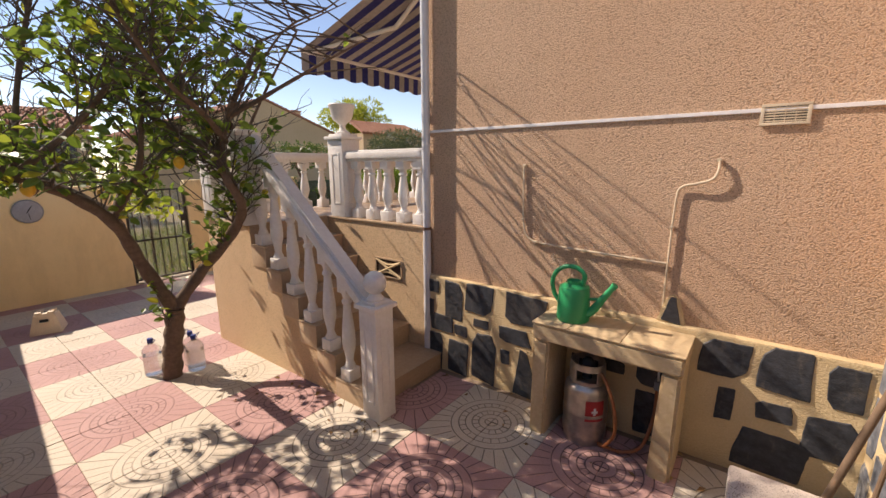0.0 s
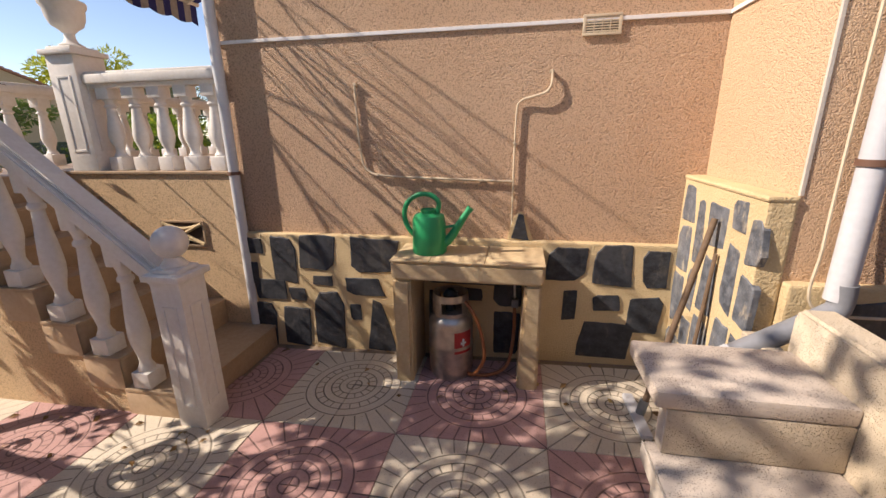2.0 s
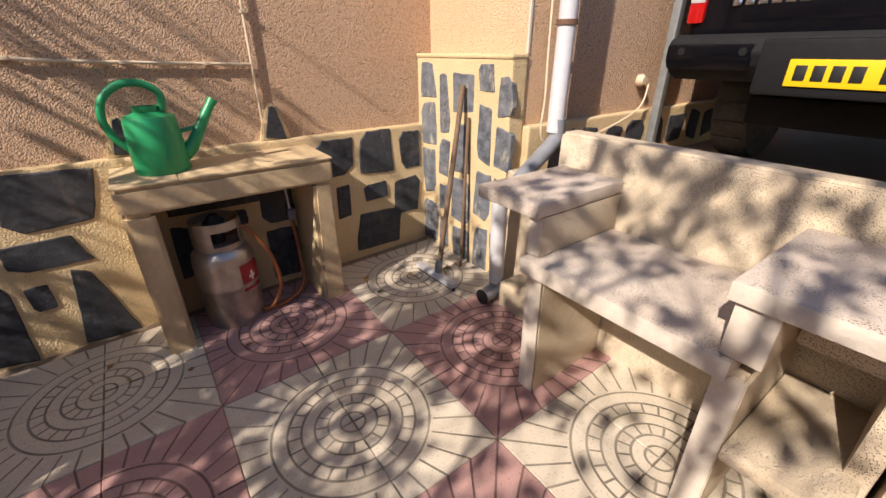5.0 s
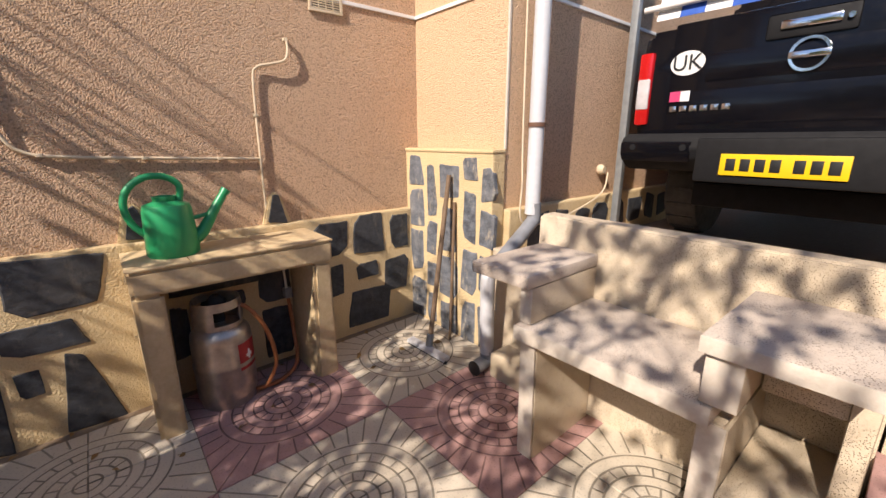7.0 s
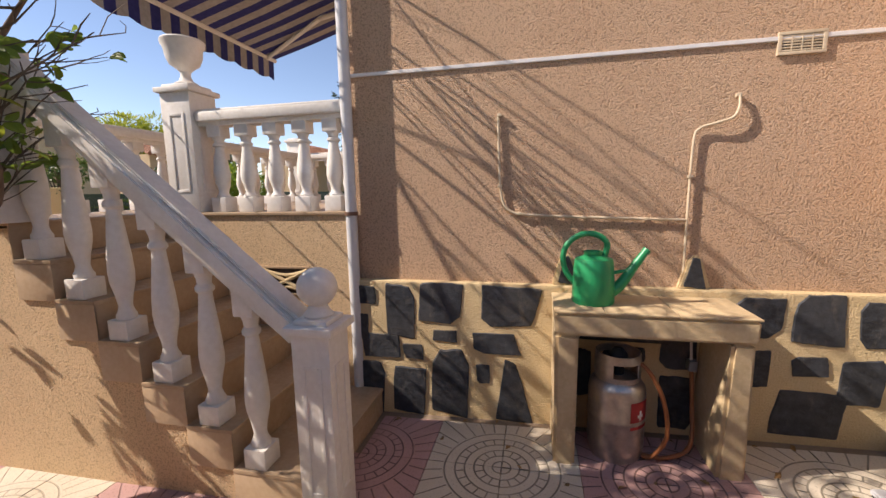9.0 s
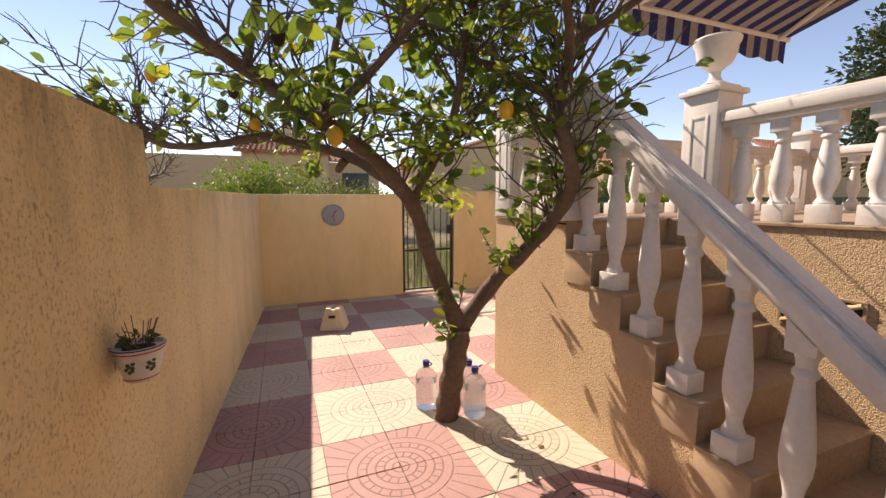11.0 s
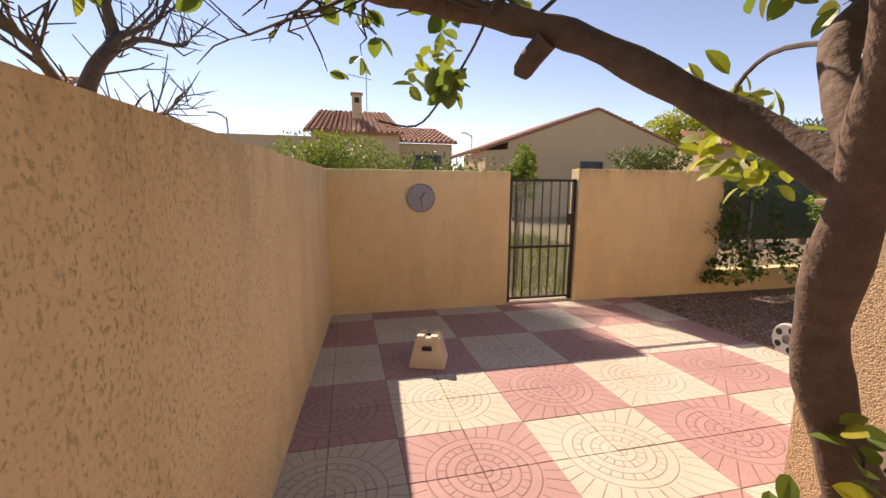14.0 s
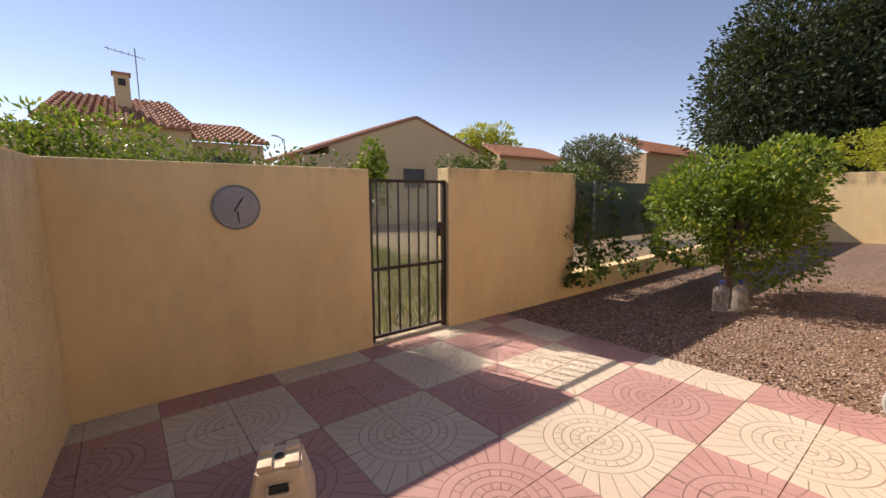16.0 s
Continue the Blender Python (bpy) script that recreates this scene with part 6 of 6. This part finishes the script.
leafy("hedge", "clipped green hedge behind the gate wall", (-9.5, -1.75, 1.22), (0.5, 1.9, 0.62), 9000, 0.06, HEDGE, (-0.4, 0.04), 31, "hedge", 34)
leafy("shrub", "feathery green shrub rising behind the garden wall", (-10.6, -3.05, 1.74), (0.7, 1.6, 0.60), 4800, 0.085, CITRUS, (-0.4, 0.05), 33, "shrub", 20, None, 0.34)
leafy("hedge", "round clipped bush behind the iron gate", (-9.9, 0.02, 1.45), (0.30, 0.36, 0.52), 2800, 0.06, CITRUS, (-0.4, 0.04), 35, "bush", 8)
leafy("tree", "yellow-green pepper tree beyond the houses", (-42, 33.5, 7.6), (3.6, 5.2, 2.9), 4200, 0.5, YELLEAF, (-0.4, 0.25), 37, "tree", 14, None, 0.3)
leafy("shrub", "dark green shrub against the gabled house", (-17, 8.4, 2.3), (0.9, 1.8, 0.75), 1600, 0.14, HEDGE, (-0.4, 0.06), 39, "shrub", 9)
leafy("olive_tree", "grey-green bushy olive tree behind the fence", (-13.5, 11.4, 2.3), (1.7, 2.7, 1.25), 9000, 0.16, OLIVE, (-0.4, 0.12), 41, "tree", 16, None, 0.25)
leafy("shrub", "dark green shrub behind the fence", (-12.0, 7.6, 1.7), (0.8, 0.9, 0.6), 1500, 0.12, HEDGE, (-0.4, 0.06), 43, "shrub", 9)
leafy("cypress_tree", "tall dark evergreen tree towering over the garden", (-12.2, 38.6, 8.5), (9.8, 8.0, 8.6), 70000, 0.42, DARKLEAF, (-0.4, 0.35), 45, "tree", 60, None, 0.45)
leafy("shrub", "yellow-green bushy tree behind the north garden wall", (-6.4, 16.8, 3.2), (1.6, 1.6, 1.5), 4200, 0.14, YELLEAF, (-0.3, 0.10), 47, "shrub", 10)
for x, y, h in ((-40, 8.4, 6.3), (-30, -9.4, 5.6)):
    e = empty("street_lamp", (x, y, -0.4), label="slim grey street lamp far beyond the houses", category="street lamp")
    part("pole", tube(smooth_line([(0, 0, 0), (0, 0, h - 0.6), (0, -0.15, h), (0, -0.6, h + 0.25)], 6), 0.05, 6), GALV, e)
    part("lamp_head", cube((-0.1, -1.0, h + 0.2), (0.1, -0.55, h + 0.3), 0.03), GALV, e)

PLAS = plain("grey_garden_plastic", (0.38, 0.38, 0.37), 0.5)
reel = empty("hose_reel", (-4.70, -0.60, 0.62), label="grey plastic hose reel fixed to the terrace side wall", category="hose reel")
part("side_disc", lathe([(0.025, -0.012), (0.072, -0.012), (0.08, 0.0), (0.072, 0.012), (0.025, 0.012), (0.025, -0.012)], 28, m=pose(-0.22, -0.12, 0, 90, 0, 0)), PLAS, reel)
for k in range(5):
    a = k * 2 * math.pi / 5
    # black caps on the solid disc paint the shade of its openings
    part("hole_shade", lathe([(0.0, 0.0125), (0.016, 0.0125), (0.0, 0.0135)], 12, m=pose(-0.22, -0.12, 0, 90, 0, 0) @ Matrix.Translation((0.05 * math.cos(a), 0.05 * math.sin(a), 0))), INK_SHADE, reel)
part("side_disc", lathe([(0.025, -0.012), (0.072, -0.012), (0.08, 0.0), (0.072, 0.012), (0.025, 0.012), (0.025, -0.012)], 28, m=pose(-0.22, 0.12, 0, 90, 0, 0)), PLAS, reel)
part("drum", tube([(-0.22, -0.12, 0), (-0.22, 0.12, 0)], 0.05, 18), PLAS, reel)
part("bracket", cube((-0.20, -0.06, -0.09), (0.0, 0.10, 0.07), 0.02), PLAS, reel)
part("cord", tube(smooth_line([(-0.16, -0.13, 0.03), (-0.10, -0.14, 0.06), (-0.04, -0.10, 0.02), (-0.01, -0.06, 0.05)], 5), 0.004, 6), CABLE, reel)

# bare twigs of a tree beyond the long garden wall
bare = empty("bare_tree", (-5.2, -3.75, 0), label="bare grey-brown branches of a leafless tree behind the wall", category="tree")
rnd = random.Random(77)
part("trunk", tube(smooth_line([(0, 0, -0.4), (0.0, 0.02, 0.9), (-0.02, 0.08, 1.60), (-0.25, 0.10, 1.90)], 5), [0.042 - 0.0012 * k for k in range(16)], 10), BARK, bare)
bm = bmesh.new()
starts = [(-0.02, 0.08, 1.60, -0.62, 2.25), (-0.02, 0.08, 1.58, 0.55, 1.75), (-0.10, 0.09, 1.75, -1.1, 2.2), (-0.25, 0.10, 1.90, -0.2, 2.5), (0.0, 0.05, 1.4, -0.8, 1.80)]
for x, y, z, ex, ez in starts:
    a, b = Vector((x, y, z)), Vector((ex, y + rnd.uniform(-.1, .15), ez))
    line = smooth_line([a, a.lerp(b, 0.35) + Vector((0.04, 0, 0.05)), a.lerp(b, 0.7) + Vector((-0.03, 0.02, 0.0)), b], 4)
    tube(line, [0.02 - 0.0012 * k for k in range(len(line))], 6, bm, False)
    for q in line[2:]:
        for j in range(2):
            w2 = ((b - a).normalized() + Vector((rnd.uniform(-1, 1), rnd.uniform(-.5, .6), rnd.uniform(-.5, .9)))).normalized()
            e2 = q + w2 * rnd.uniform(0.1, 0.32)
            mid = (q + e2) / 2 + Vector((rnd.uniform(-.03, .03), 0, rnd.uniform(-.03, .03)))
            tube([q, mid, e2], [0.005, 0.004, 0.002], 4, bm, False)
            e3 = mid + Vector((rnd.uniform(-.1, .1), rnd.uniform(-.08, .08), rnd.uniform(0, .14)))
            tube([mid, e3], [0.003, 0.002], 4, bm, False)
part("twig_work", bm, TWIG, bare, "fine bare twigs", False)["kind"] = "stuff"

# dry leaves blown against the stair foot and the wall
rnd = random.Random(91)
bm = bmesh.new()
for k in range(46):
    if k < 26:
        x, y = rnd.uniform(-2.25, 0.5), -0.10 - rnd.random() ** 2 * 0.5
    else:
        x, y = rnd.uniform(-3.6, -1.9), -1.06 - rnd.random() ** 2 * 0.5
    leaf_quads(bm, Vector((x, y, fz(x) + 0.006)), Vector((rnd.uniform(-1, 1), rnd.uniform(-1, 1), 0.12)), rnd.uniform(0.03, 0.06), rnd, 0.5)
litter = mesh_ob("dry_leaves", bm, leaf_mat("dry_leaf", (0.16, 0.08, 0.03), (0.30, 0.16, 0.06), (0.40, 0.26, 0.10), 0.15))
tagged(litter, "scattered dry brown leaves on the paving by the wall", "leaves", kind="stuff")

# loose pebbles and dry leaves on the gravel
rnd = random.Random(51)
verts, faces = [], []
for k in range(9000):
    x, y = rnd.uniform(-8.35, -4.75), 1.10 + rnd.random() ** 1.7 * 6.0
    r = rnd.uniform(0.007, 0.018)
    z = fz(x) - 0.012
    b0 = len(verts)
    a = rnd.uniform(0, 2)
    for j in range(4):
        verts.append((x + r * math.cos(a + j * 1.57) * rnd.uniform(.7, 1.2), y + r * math.sin(a + j * 1.57) * rnd.uniform(.7, 1.2), z + r * rnd.uniform(0.1, 0.4)))
    verts.append((x, y, z + r * rnd.uniform(0.7, 1.1)))
    faces += [(b0 + j, b0 + (j + 1) % 4, b0 + 4) for j in range(4)]
me = bpy.data.meshes.new("pebbles")
me.from_pydata(verts, [], faces)
PEBBLE, nt, b = node_mat("pebble", 0.85)
ri = nt.nodes.new("ShaderNodeNewGeometry").outputs["Random Per Island"]
link(nt, mixed(nt, ri, (0.18, 0.10, 0.07), (0.48, 0.38, 0.30)), b.inputs["Base Color"])
me.materials.append(PEBBLE)
tagged(new("pebbles", me), "loose reddish pebbles scattered over the gravel bed", "pebbles", kind="stuff")
bm = bmesh.new()
for k in range(900):
    x, y = rnd.uniform(-8.3, -4.9), 1.15 + rnd.random() ** 1.4 * 5.0
    leaf_quads(bm, Vector((x, y, fz(x) + 0.004)), Vector((rnd.uniform(-1, 1), rnd.uniform(-1, 1), 0.12)), rnd.uniform(0.03, 0.07), rnd, 0.5)
tagged(mesh_ob("dry_leaves", bm, leaf_mat("dead_leaf", (0.10, 0.055, 0.03), (0.20, 0.12, 0.06), (0.3, 0.2, 0.1), 0.1)), "dry brown leaves fallen on the gravel", "leaves", kind="stuff")
bm = bmesh.new()
for k in range(5200):
    x, y = rnd.uniform(-16, -8.75), rnd.uniform(-4.0, 3.4)
    leaf_quads(bm, Vector((x, y, -0.42)), Vector((rnd.uniform(-.5, .5), rnd.uniform(-.5, .5), 1)), rnd.uniform(0.15, 0.42), rnd, 0.10)
tagged(mesh_ob("grass", bm, leaf_mat("meadow_grass", (0.08, 0.12, 0.03), (0.20, 0.22, 0.07), (0.35, 0.30, 0.12), 0.35)), "long green and straw-coloured grass outside the gate", "grass", kind="stuff")

# ---- paving pieces ----
def tile_mesh(name, mat):
    bm = bmesh.new()
    g = 0.0009
    cube((g, g, -0.02), (TILE - g, TILE - g, 0.0), 0.0, bm)
    top = [e for e in bm.edges if all(v.co.z > -0.001 for v in e.verts)]
    bmesh.ops.bevel(bm, geom=top, offset=0.003, segments=1, affect="EDGES")
    me = bpy.data.meshes.new(name)
    bm.to_mesh(me)
    bm.free()
    me.materials.append(mat)
    return me


tile_red, tile_cream = tile_mesh("red_tile", REDTILE), tile_mesh("cream_tile", CREAMTILE)
rnd = random.Random(77)
tilt = Matrix.Rotation(-math.atan(0.025), 4, "Y")
for i in range(-11, 2):
    for j in range(-4, 3):
        cx, cy = -0.1 + 0.8 * i + 0.4, -0.915 + 0.8 * j + 0.4
        cream = (i + j) % 2 == 0
        for q in range(4):
            a = q * math.pi / 2
            mx, my = cx + 0.2 * (1 if q in (0, 3) else -1), cy + 0.2 * (1 if q in (0, 1) else -1)
            if mx < -8.55 or mx > 0.75 or my < y_left(mx) - 0.2 or my > 1.0 or (mx > -4.5 and my > -0.3 and mx < -2.6) or (mx > -2.6 and my > 0.05) or (mx > -2.6 and mx < -2.2 and my > -0.7) or (mx > -4.5 and mx < -2.6 and my > -0.7):
                continue
            ob = new("tile", tile_cream if cream else tile_red)
            ob.parent = paving
            ob.matrix_basis = Matrix.Translation((cx, cy, fz(cx) + rnd.uniform(-0.0015, 0.0015))) @ tilt @ Matrix.Rotation(a, 4, "Z")
